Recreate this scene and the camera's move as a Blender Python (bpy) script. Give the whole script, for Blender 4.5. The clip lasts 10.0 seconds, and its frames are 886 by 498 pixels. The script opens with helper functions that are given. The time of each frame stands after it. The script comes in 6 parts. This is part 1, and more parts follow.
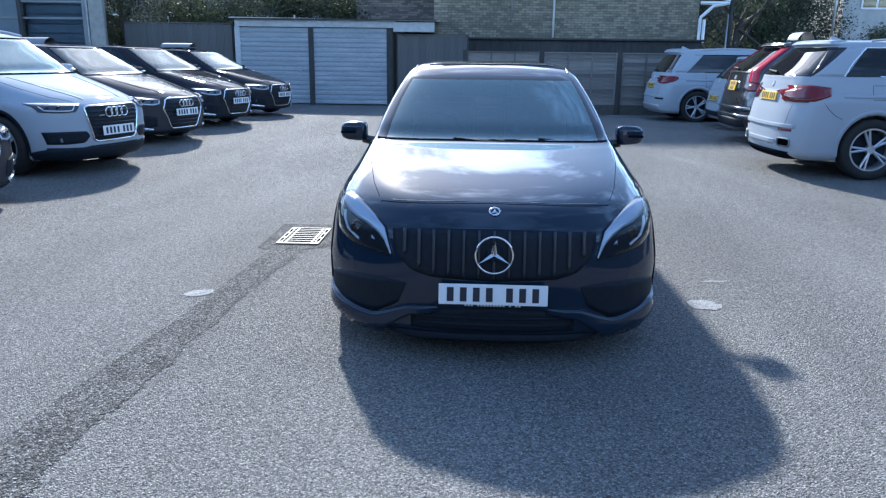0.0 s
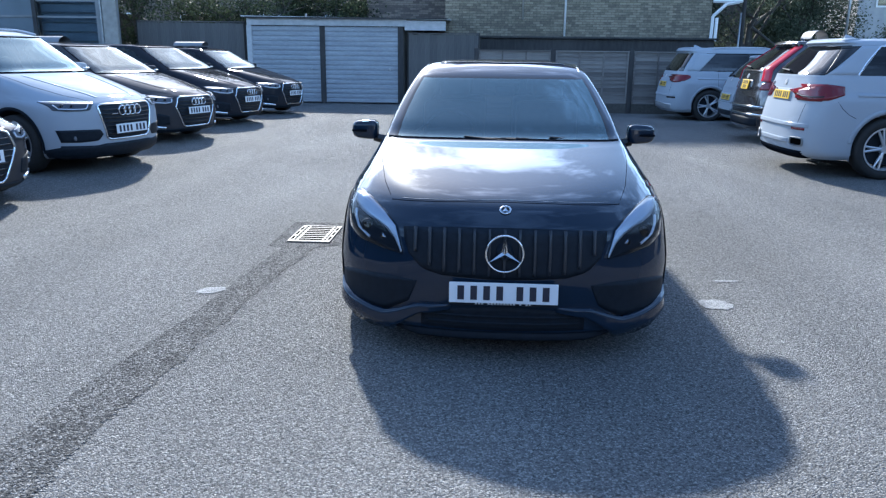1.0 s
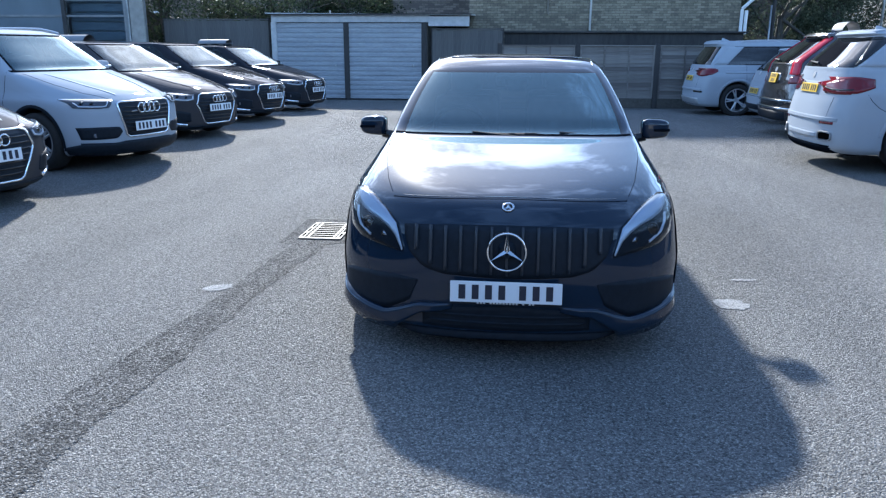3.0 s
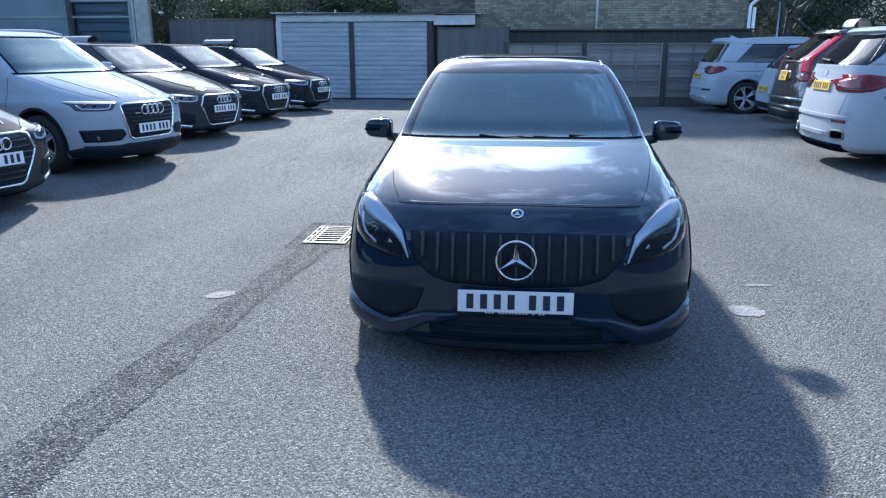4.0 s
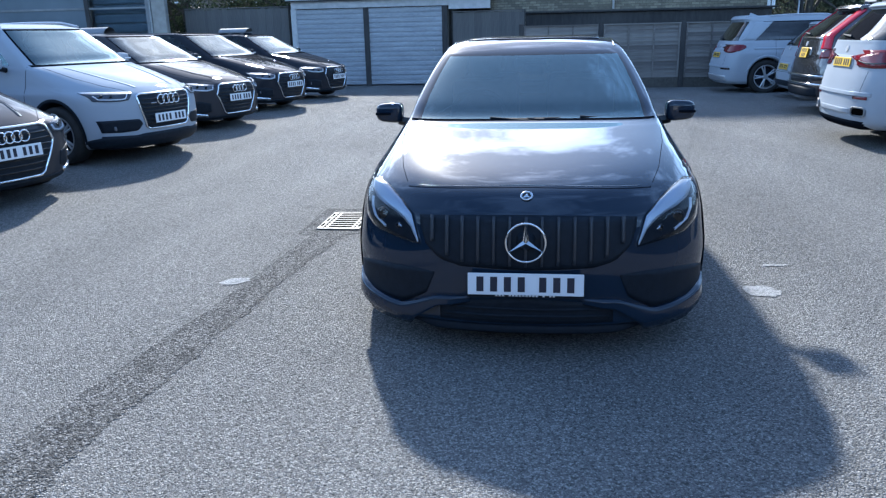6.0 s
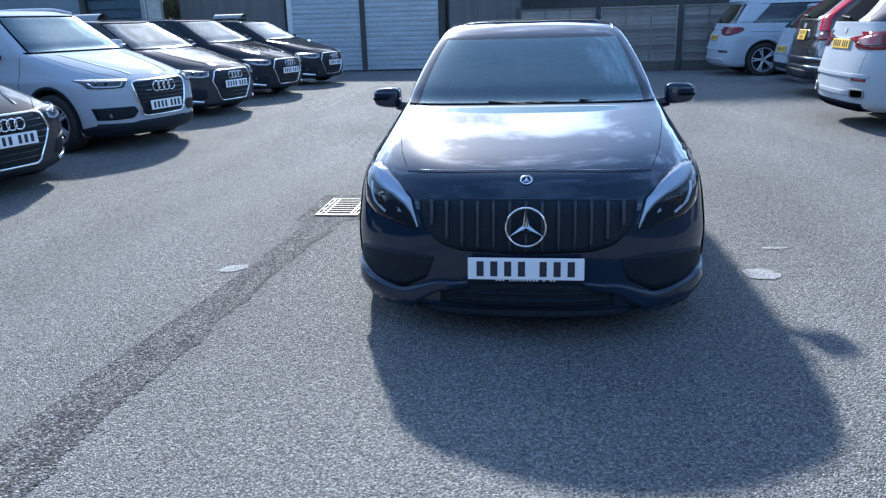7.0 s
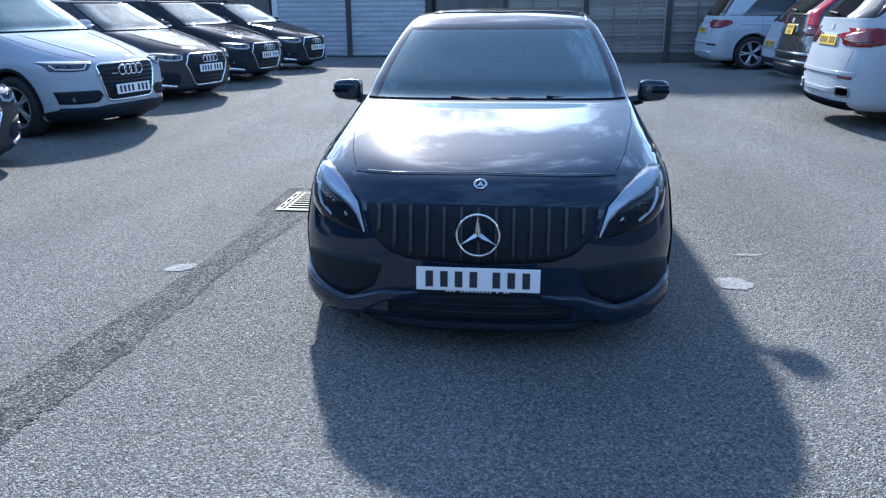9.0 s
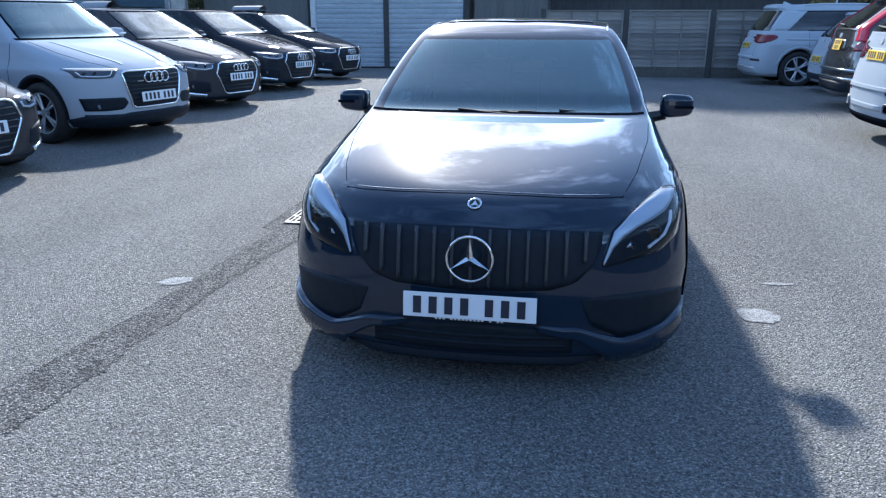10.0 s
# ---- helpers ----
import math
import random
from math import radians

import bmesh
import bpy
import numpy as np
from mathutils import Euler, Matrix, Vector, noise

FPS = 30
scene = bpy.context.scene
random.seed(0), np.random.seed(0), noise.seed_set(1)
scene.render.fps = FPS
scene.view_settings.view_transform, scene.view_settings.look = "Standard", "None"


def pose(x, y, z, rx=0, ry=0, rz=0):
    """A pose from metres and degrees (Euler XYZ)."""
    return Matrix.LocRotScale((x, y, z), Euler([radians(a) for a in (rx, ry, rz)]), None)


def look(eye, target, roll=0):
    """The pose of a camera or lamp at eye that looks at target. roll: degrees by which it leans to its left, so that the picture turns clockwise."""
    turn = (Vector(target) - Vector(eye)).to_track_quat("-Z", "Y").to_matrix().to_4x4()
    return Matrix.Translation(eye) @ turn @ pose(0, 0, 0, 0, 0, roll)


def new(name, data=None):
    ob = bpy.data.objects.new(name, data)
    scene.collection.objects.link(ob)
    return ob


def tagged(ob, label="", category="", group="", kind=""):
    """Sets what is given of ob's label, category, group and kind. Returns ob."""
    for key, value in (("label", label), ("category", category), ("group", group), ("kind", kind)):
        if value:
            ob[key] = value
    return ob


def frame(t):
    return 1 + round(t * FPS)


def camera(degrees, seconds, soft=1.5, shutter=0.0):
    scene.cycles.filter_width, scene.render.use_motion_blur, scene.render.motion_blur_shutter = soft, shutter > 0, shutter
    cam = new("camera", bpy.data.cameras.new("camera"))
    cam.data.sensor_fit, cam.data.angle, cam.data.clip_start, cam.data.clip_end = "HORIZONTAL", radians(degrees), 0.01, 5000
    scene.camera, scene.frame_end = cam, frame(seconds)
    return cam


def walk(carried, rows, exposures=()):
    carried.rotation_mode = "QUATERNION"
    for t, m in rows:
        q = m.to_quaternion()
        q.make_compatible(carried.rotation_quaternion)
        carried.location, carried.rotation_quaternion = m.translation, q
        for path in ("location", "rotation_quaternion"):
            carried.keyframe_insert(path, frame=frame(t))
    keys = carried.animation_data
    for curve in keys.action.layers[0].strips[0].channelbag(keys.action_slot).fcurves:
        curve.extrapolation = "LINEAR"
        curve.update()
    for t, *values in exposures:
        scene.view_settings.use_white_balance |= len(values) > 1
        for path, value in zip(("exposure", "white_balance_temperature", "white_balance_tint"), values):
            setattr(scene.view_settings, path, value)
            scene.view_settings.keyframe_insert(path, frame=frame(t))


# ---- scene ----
from mathutils.bvhtree import BVHTree

# --- camera ---
cam = camera(62.1, 10.0, 1.3)
PATH = [
    (0, (-0.096, -3.357, 1.473), (-0.18, -1.424, 0.967), 0.7),
    (0.5, (-0.095, -3.361, 1.474), (-0.191, -1.429, 0.966), 0.7),
    (1, (-0.097, -3.366, 1.474), (-0.209, -1.435, 0.964), 0.7),
    (1.5, (-0.056, -3.377, 1.466), (-0.187, -1.448, 0.955), 0.6),
    (2, (0.012, -3.374, 1.444), (-0.145, -1.447, 0.931), 0.4),
    (2.5, (0.028, -3.339, 1.451), (-0.148, -1.415, 0.934), 0.3),
    (4, (0.007, -3.165, 1.477), (-0.196, -1.245, 0.953), -0.1),
    (4.5, (0.022, -3.153, 1.479), (-0.197, -1.237, 0.952), -0.4),
    (5, (0.042, -3.152, 1.471), (-0.195, -1.239, 0.937), -0.7),
    (5.5, (0.049, -3.16, 1.47), (-0.201, -1.252, 0.925), -1.1),
    (5.7, (0.053, -3.163, 1.468), (-0.201, -1.257, 0.917), -1.2),
    (7, (0.041, -3.156, 1.459), (-0.207, -1.263, 0.862), -1.7),
    (7.5, (-0.007, -3.095, 1.445), (-0.24, -1.208, 0.825), -1.5),
    (8, (-0.033, -3.067, 1.463), (-0.246, -1.184, 0.824), -1.1),
    (8.5, (0.08, -2.995, 1.494), (-0.123, -1.112, 0.853), -0.7),
    (9, (0.188, -2.894, 1.473), (-0.03, -1.009, 0.842), -0.5),
    (9.5, (0.279, -2.768, 1.451), (0.023, -0.882, 0.836), -0.3),
    (10, (0.349, -2.636, 1.444), (0.026, -0.756, 0.844), -0.0),
]
EXPOSURE = [(0.0, 1.12, 5720, 8), (10.0, 1.12, 5720, 8)]
walk(cam, [(t, look(eye, target, roll)) for t, eye, target, roll in PATH], EXPOSURE)

# --- light ---
SUN_ELEV, SUN_AZ = 30.1, -15.8
world = bpy.data.worlds.new("sky")
scene.world = world
world.use_nodes = True
wn, wl = world.node_tree.nodes, world.node_tree.links
wn.clear()
w_out = wn.new("ShaderNodeOutputWorld")
w_bg = wn.new("ShaderNodeBackground")
w_sky = wn.new("ShaderNodeTexSky")
w_sky.sky_type = "NISHITA"
w_sky.sun_disc = False
w_sky.sun_elevation, w_sky.sun_rotation = radians(SUN_ELEV), radians(SUN_AZ)
w_sky.air_density, w_sky.dust_density, w_sky.ozone_density = 1.0, 0.55, 2.0
w_co = wn.new("ShaderNodeTexCoord")
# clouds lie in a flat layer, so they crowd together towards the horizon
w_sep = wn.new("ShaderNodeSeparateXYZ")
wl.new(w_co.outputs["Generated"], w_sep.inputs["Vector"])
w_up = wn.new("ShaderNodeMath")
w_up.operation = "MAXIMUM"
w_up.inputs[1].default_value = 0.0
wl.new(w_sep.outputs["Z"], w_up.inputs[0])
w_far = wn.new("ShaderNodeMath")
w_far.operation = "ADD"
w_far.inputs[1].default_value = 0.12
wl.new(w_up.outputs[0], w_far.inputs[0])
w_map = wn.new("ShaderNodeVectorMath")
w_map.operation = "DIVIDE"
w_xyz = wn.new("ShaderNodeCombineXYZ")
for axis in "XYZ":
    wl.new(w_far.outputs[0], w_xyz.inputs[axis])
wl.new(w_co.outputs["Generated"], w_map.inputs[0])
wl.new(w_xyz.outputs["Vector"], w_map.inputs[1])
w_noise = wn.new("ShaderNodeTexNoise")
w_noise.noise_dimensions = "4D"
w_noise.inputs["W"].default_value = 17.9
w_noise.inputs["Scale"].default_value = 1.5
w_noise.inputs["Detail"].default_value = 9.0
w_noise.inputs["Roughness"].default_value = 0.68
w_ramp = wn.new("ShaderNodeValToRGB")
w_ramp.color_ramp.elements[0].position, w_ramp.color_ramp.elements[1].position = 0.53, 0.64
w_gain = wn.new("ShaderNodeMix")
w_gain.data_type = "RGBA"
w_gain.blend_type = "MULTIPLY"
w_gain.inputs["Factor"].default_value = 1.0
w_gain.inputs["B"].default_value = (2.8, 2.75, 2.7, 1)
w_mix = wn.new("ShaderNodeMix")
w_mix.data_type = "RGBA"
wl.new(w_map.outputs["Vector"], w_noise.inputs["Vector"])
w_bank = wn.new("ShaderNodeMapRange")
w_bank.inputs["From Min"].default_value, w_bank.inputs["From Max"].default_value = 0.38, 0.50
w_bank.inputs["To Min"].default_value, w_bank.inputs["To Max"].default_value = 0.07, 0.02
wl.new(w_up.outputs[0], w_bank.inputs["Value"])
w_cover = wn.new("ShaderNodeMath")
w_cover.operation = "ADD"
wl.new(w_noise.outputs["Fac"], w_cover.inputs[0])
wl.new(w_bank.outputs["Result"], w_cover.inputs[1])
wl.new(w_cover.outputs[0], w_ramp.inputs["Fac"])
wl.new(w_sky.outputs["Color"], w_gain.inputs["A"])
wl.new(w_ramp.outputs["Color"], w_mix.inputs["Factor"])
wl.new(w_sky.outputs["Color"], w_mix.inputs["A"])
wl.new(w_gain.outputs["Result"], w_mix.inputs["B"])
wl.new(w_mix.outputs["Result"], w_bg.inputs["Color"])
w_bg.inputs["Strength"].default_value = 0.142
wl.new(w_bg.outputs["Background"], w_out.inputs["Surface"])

sun_data = bpy.data.lights.new("sun", "SUN")
sun_data.energy, sun_data.angle, sun_data.color = 5.0, radians(2.2), (1.0, 0.93, 0.82)
sun = new("sun", sun_data)
se, sa = radians(SUN_ELEV), radians(SUN_AZ)
to_sun = Vector((math.sin(sa) * math.cos(se), math.cos(sa) * math.cos(se), math.sin(se)))
sun.matrix_world = look(to_sun * 60, (0, 0, 0))


# --- materials ---
def bare(name, colour, rough=0.5, metal=0.0, coat=0.0, spec=0.5):
    m = bpy.data.materials.new(name)
    m.use_nodes = True
    b = m.node_tree.nodes["Principled BSDF"]
    b.inputs["Base Color"].default_value = (*colour, 1)
    b.inputs["Roughness"].default_value = rough
    b.inputs["Metallic"].default_value = metal
    b.inputs["Coat Weight"].default_value = coat
    b.inputs["Coat Roughness"].default_value = 0.03
    b.inputs["Specular IOR Level"].default_value = spec
    return m


def varied(name, dark, light, scale, rough=0.6, bump=0.2, bump_scale=60.0, metal=0.0, big=0.7, spread=(0.35, 0.65), stretch=(1, 1, 1), coat=0.0, rand=0.0, dist=0.01):
    """A surface whose colour varies at two scales, with fine relief."""
    m = bare(name, light, rough, metal, coat)
    n, l = m.node_tree.nodes, m.node_tree.links
    b = n["Principled BSDF"]
    co = n.new("ShaderNodeTexCoord")
    mp = n.new("ShaderNodeMapping")
    mp.inputs["Scale"].default_value = stretch
    l.new(co.outputs["Object"], mp.inputs["Vector"])
    fine = n.new("ShaderNodeTexNoise")
    fine.inputs["Scale"].default_value, fine.inputs["Detail"].default_value = scale, 6
    wide = n.new("ShaderNodeTexNoise")
    wide.inputs["Scale"].default_value, wide.inputs["Detail"].default_value = big, 4
    for t in (fine, wide):
        l.new(mp.outputs["Vector"], t.inputs["Vector"])
    both = n.new("ShaderNodeMath")
    both.operation = "ADD"
    l.new(fine.outputs["Fac"], both.inputs[0])
    l.new(wide.outputs["Fac"], both.inputs[1])
    half = n.new("ShaderNodeMath")
    half.operation = "MULTIPLY_ADD"
    half.inputs[1].default_value, half.inputs[2].default_value = 0.5, 0.0
    l.new(both.outputs[0], half.inputs[0])
    last = half
    if rand:
        info = n.new("ShaderNodeObjectInfo")
        isl = n.new("ShaderNodeNewGeometry")
        mix = n.new("ShaderNodeMath")
        mix.operation = "ADD"
        l.new(info.outputs["Random"], mix.inputs[0])
        l.new(isl.outputs["Random Per Island"], mix.inputs[1])
        frac = n.new("ShaderNodeMath")
        frac.operation = "FRACT"
        l.new(mix.outputs[0], frac.inputs[0])
        add = n.new("ShaderNodeMath")
        add.operation = "MULTIPLY_ADD"
        add.inputs[1].default_value = rand
        l.new(frac.outputs[0], add.inputs[0])
        l.new(half.outputs[0], add.inputs[2])
        sub = n.new("ShaderNodeMath")
        sub.operation = "SUBTRACT"
        sub.inputs[1].default_value = rand / 2
        l.new(add.outputs[0], sub.inputs[0])
        last = sub
    ramp = n.new("ShaderNodeValToRGB")
    e = ramp.color_ramp.elements
    e[0].position, e[1].position = spread
    e[0].color, e[1].color = (*dark, 1), (*light, 1)
    l.new(last.outputs[0], ramp.inputs["Fac"])
    l.new(ramp.outputs["Color"], b.inputs["Base Color"])
    if bump:
        grain = n.new("ShaderNodeTexNoise")
        grain.inputs["Scale"].default_value, grain.inputs["Detail"].default_value = bump_scale, 4
        l.new(mp.outputs["Vector"], grain.inputs["Vector"])
        bp = n.new("ShaderNodeBump")
        bp.inputs["Strength"].default_value, bp.inputs["Distance"].default_value = bump, dist
        l.new(grain.outputs["Fac"], bp.inputs["Height"])
        l.new(bp.outputs["Normal"], b.inputs["Normal"])
    return m


def stony(name, scale, ramp_rows, wide, relief=0.012):
    """Asphalt: single stones of many greys in a dark binder, with broad stains."""
    m = bare(name, (0.1, 0.1, 0.1), 0.8, spec=0.045)
    n, l = m.node_tree.nodes, m.node_tree.links
    b = n["Principled BSDF"]
    co = n.new("ShaderNodeTexCoord")
    warp = n.new("ShaderNodeTexNoise")
    warp.inputs["Scale"].default_value = 90
    add = n.new("ShaderNodeVectorMath")
    add.operation = "MULTIPLY_ADD"
    add.inputs[1].default_value = (0.012, 0.012, 0.012)
    l.new(co.outputs["Object"], warp.inputs["Vector"])
    l.new(warp.outputs["Color"], add.inputs[0])
    l.new(co.outputs["Object"], add.inputs[2])
    cell = n.new("ShaderNodeTexVoronoi")
    cell.inputs["Scale"].default_value = scale
    l.new(add.outputs["Vector"], cell.inputs["Vector"])
    sep = n.new("ShaderNodeSeparateColor")
    l.new(cell.outputs["Color"], sep.inputs["Color"])
    stain = n.new("ShaderNodeTexNoise")
    stain.inputs["Scale"].default_value, stain.inputs["Detail"].default_value = wide, 7
    drag = n.new("ShaderNodeMapping")
    drag.inputs["Rotation"].default_value = (0, 0, 0.5)
    drag.inputs["Scale"].default_value = (1.8, 0.55, 1)
    l.new(co.outputs["Object"], drag.inputs["Vector"])
    l.new(drag.outputs["Vector"], stain.inputs["Vector"])
    tone = n.new("ShaderNodeMapRange")
    tone.inputs["From Min"].default_value, tone.inputs["From Max"].default_value = 0.3, 0.7
    tone.inputs["To Min"].default_value, tone.inputs["To Max"].default_value = -0.15, 0.15
    l.new(stain.outputs["Fac"], tone.inputs["Value"])
    # clusters of pale and dark stones
    clump = n.new("ShaderNodeTexNoise")
    clump.inputs["Scale"].default_value, clump.inputs["Detail"].default_value = 60, 2
    l.new(co.outputs["Object"], clump.inputs["Vector"])
    mottle = n.new("ShaderNodeMapRange")
    mottle.inputs["From Min"].default_value, mottle.inputs["From Max"].default_value = 0.35, 0.65
    mottle.inputs["To Min"].default_value, mottle.inputs["To Max"].default_value = -0.2, 0.2
    l.new(clump.outputs["Fac"], mottle.inputs["Value"])
    both_tones = n.new("ShaderNodeMath")
    both_tones.operation = "ADD"
    l.new(tone.outputs["Result"], both_tones.inputs[0])
    l.new(mottle.outputs["Result"], both_tones.inputs[1])
    lift = n.new("ShaderNodeMath")
    lift.operation = "ADD"
    l.new(sep.outputs["Red"], lift.inputs[0])
    l.new(both_tones.outputs[0], lift.inputs[1])
    ramp = n.new("ShaderNodeValToRGB")
    e = ramp.color_ramp.elements
    e[0].position, e[0].color = ramp_rows[0][0], (*ramp_rows[0][1], 1)
    e[1].position, e[1].color = ramp_rows[-1][0], (*ramp_rows[-1][1], 1)
    for p, c in ramp_rows[1:-1]:
        x = e.new(p)
        x.color = (*c, 1)
    l.new(lift.outputs[0], ramp.inputs["Fac"])
    # dark binder between the stones
    gap = n.new("ShaderNodeMapRange")
    gap.inputs["From Min"].default_value, gap.inputs["From Max"].default_value = 0.42, 0.72
    gap.inputs["To Min"].default_value, gap.inputs["To Max"].default_value = 0.0, 0.5
    l.new(cell.outputs["Distance"], gap.inputs["Value"])
    tar = n.new("ShaderNodeMix")
    tar.data_type = "RGBA"
    tar.inputs["B"].default_value = (*ramp_rows[0][1], 1)
    l.new(gap.outputs["Result"], tar.inputs["Factor"])
    l.new(ramp.outputs["Color"], tar.inputs["A"])
    l.new(tar.outputs["Result"], b.inputs["Base Color"])
    bp = n.new("ShaderNodeBump")
    bp.inputs["Strength"].default_value, bp.inputs["Distance"].default_value = 1.0, relief
    l.new(cell.outputs["Distance"], bp.inputs["Height"])
    bp.invert = True
    l.new(bp.outputs["Normal"], b.inputs["Normal"])
    return m


def paint(name, colour, flake=0.0, rough=0.35, sheen=None):
    """Car paint: a base with a clear coat, very slightly uneven."""
    m = bare(name, colour, rough, flake, 1.0, sheen if sheen is not None else (0.0 if flake == 0 else 0.3))
    n, l = m.node_tree.nodes, m.node_tree.links
    b = n["Principled BSDF"]
    co = n.new("ShaderNodeTexCoord")
    dust = n.new("ShaderNodeTexNoise")
    dust.inputs["Scale"].default_value, dust.inputs["Detail"].default_value = 5.0, 8
    l.new(co.outputs["Object"], dust.inputs["Vector"])
    ramp = n.new("ShaderNodeMapRange")
    ramp.inputs["From Min"].default_value, ramp.inputs["From Max"].default_value = 0.35, 0.75
    ramp.inputs["To Min"].default_value, ramp.inputs["To Max"].default_value = 0.008, 0.035
    l.new(dust.outputs["Fac"], ramp.inputs["Value"])
    l.new(ramp.outputs["Result"], b.inputs["Coat Roughness"])
    return m


def pane_glass(name, tint, ior=1.5, gain=1.2, film=(1, 1, 1), dust=0.0):
    """Thin glass: it mirrors by its angle, lets tinted light through and may carry a film of dust."""
    m = bpy.data.materials.new(name)
    m.use_nodes = True
    n, l = m.node_tree.nodes, m.node_tree.links
    n.clear()
    out = n.new("ShaderNodeOutputMaterial")
    mix = n.new("ShaderNodeMixShader")
    fr = n.new("ShaderNodeFresnel")
    fr.inputs["IOR"].default_value = ior
    tr = n.new("ShaderNodeBsdfTransparent")
    tr.inputs["Color"].default_value = (*tint, 1)
    gl = n.new("ShaderNodeBsdfGlossy")
    gl.inputs["Roughness"].default_value = 0.015
    gl.inputs["Color"].default_value = (*film, 1)
    twice = n.new("ShaderNodeMath")
    twice.operation = "MULTIPLY"
    twice.inputs[1].default_value = gain
    twice.use_clamp = True
    l.new(fr.outputs["Fac"], twice.inputs[0])
    l.new(twice.outputs[0], mix.inputs["Fac"])
    l.new(tr.outputs["BSDF"], mix.inputs[1])
    l.new(gl.outputs["BSDF"], mix.inputs[2])
    last = mix
    if dust:
        film_mix = n.new("ShaderNodeMixShader")
        grit = n.new("ShaderNodeBsdfPrincipled")
        grit.inputs["Base Color"].default_value = (0.45, 0.44, 0.42, 1)
        grit.inputs["Roughness"].default_value = 0.32
        co = n.new("ShaderNodeTexCoord")
        cloud = n.new("ShaderNodeTexNoise")
        cloud.inputs["Scale"].default_value, cloud.inputs["Detail"].default_value = 3.0, 8
        amount = n.new("ShaderNodeMapRange")
        amount.inputs["From Min"].default_value, amount.inputs["From Max"].default_value = 0.3, 0.7
        amount.inputs["To Min"].default_value, amount.inputs["To Max"].default_value = dust * 0.6, dust * 1.4
        l.new(co.outputs["Object"], cloud.inputs["Vector"])
        l.new(cloud.outputs["Fac"], amount.inputs["Value"])
        l.new(amount.outputs["Result"], film_mix.inputs["Fac"])
        l.new(mix.outputs["Shader"], film_mix.inputs[1])
        l.new(grit.outputs["BSDF"], film_mix.inputs[2])
        last = film_mix
    l.new(last.outputs["Shader"], out.inputs["Surface"])
    return m


# the blue of lens haze is put into this black's base colour
M_hazed_black = paint("black_paint", (0.008, 0.018, 0.035), 0.0, 0.28, 0.0015)
# white whose base colour carries the blue of skylight
M_white = paint("white_paint", (0.33, 0.36, 0.40))
M_grey = paint("dark_grey_paint", (0.046, 0.045, 0.049), 0.0, 0.45)
M_navy = paint("blue_black_paint", (0.022, 0.024, 0.030), 0.0, 0.45)
# a weaker clear coat dims the sky's reflection on the cars in the rows
for dulled, shine in ((M_grey, 0.45), (M_navy, 0.45), (M_white, 0.3)):
    dulled.node_tree.nodes["Principled BSDF"].inputs["Coat IOR"].default_value = 1.35
    dulled.node_tree.nodes["Principled BSDF"].inputs["Coat Weight"].default_value = shine
M_bronze = paint("bronze_paint", (0.075, 0.070, 0.074), 0.85, 0.22)
M_glass = pane_glass("window_glass", (0.40, 0.47, 0.50), 1.5, 1.1, (0.8, 0.95, 1.0))
M_screen = pane_glass("coated_windscreen", (0.40, 0.47, 0.49), 1.55, 2.1, (0.70, 0.95, 1.0), 0.03)
M_dusty = pane_glass("dusty_windscreen", (0.40, 0.47, 0.49), 1.5, 0.95, (0.85, 0.95, 1.0), 0.008)
M_tint = bare("deep_tinted_glass", (0.010, 0.011, 0.013), 0.05)
M_dark_glass = pane_glass("privacy_glass", (0.05, 0.055, 0.06))
M_showglass = pane_glass("showroom_glass", (0.9, 0.94, 0.96), 1.25)
M_blind = varied("window_blind", (0.07, 0.092, 0.118), (0.10, 0.128, 0.156), 3, 0.7, 0.1, 30)
M_lens = pane_glass("lamp_lens", (0.85, 0.87, 0.9), 1.18)
M_chrome = bare("chrome", (0.72, 0.74, 0.76), 0.08, 1.0)
M_alloy = bare("alloy", (0.52, 0.53, 0.55), 0.32, 0.6)
M_satin = bare("satin_metal", (0.22, 0.225, 0.235), 0.55, 0.5)
M_gloss = bare("gloss_black_plastic", (0.006, 0.006, 0.007), 0.12)
# black plastic with bluish lens haze mixed into its colours
M_hazed_matt = varied("hazed_matt_plastic", (0.006, 0.010, 0.016), (0.012, 0.018, 0.027), 30, 0.6, 0.1, 200)
M_hazed_matt.node_tree.nodes["Principled BSDF"].inputs["Specular IOR Level"].default_value = 0.2
M_rubber = varied("tyre_rubber", (0.010, 0.010, 0.010), (0.022, 0.022, 0.022), 25, 0.8, 0.3, 90)
M_cabin = varied("cabin_cloth", (0.025, 0.025, 0.027), (0.05, 0.05, 0.053), 20, 0.8, 0.2, 150)
M_silver = bare("lamp_bowl", (0.55, 0.57, 0.6), 0.2, 1.0)
M_brow = bare("clear_lamp_guide", (0.50, 0.55, 0.61), 0.33, 0.5)
M_fin = bare("satin_black_fin", (0.020, 0.025, 0.033), 0.35)
M_strip = bare("lamp_light_guide", (0.80, 0.84, 0.90), 0.3)
M_red = bare("red_lamp_plastic", (0.13, 0.005, 0.012), 0.12, 0, 0.0)
# sun coming through the lens is put into this stronger red
M_backlit_red = bare("backlit_red_lamp_plastic", (0.42, 0.012, 0.035), 0.15)
M_pwhite = bare("plate_white", (0.72, 0.74, 0.76), 0.4)
M_pyellow = bare("plate_yellow", (0.72, 0.45, 0.03), 0.4)
M_ink = bare("plate_ink", (0.012, 0.014, 0.03), 0.5)
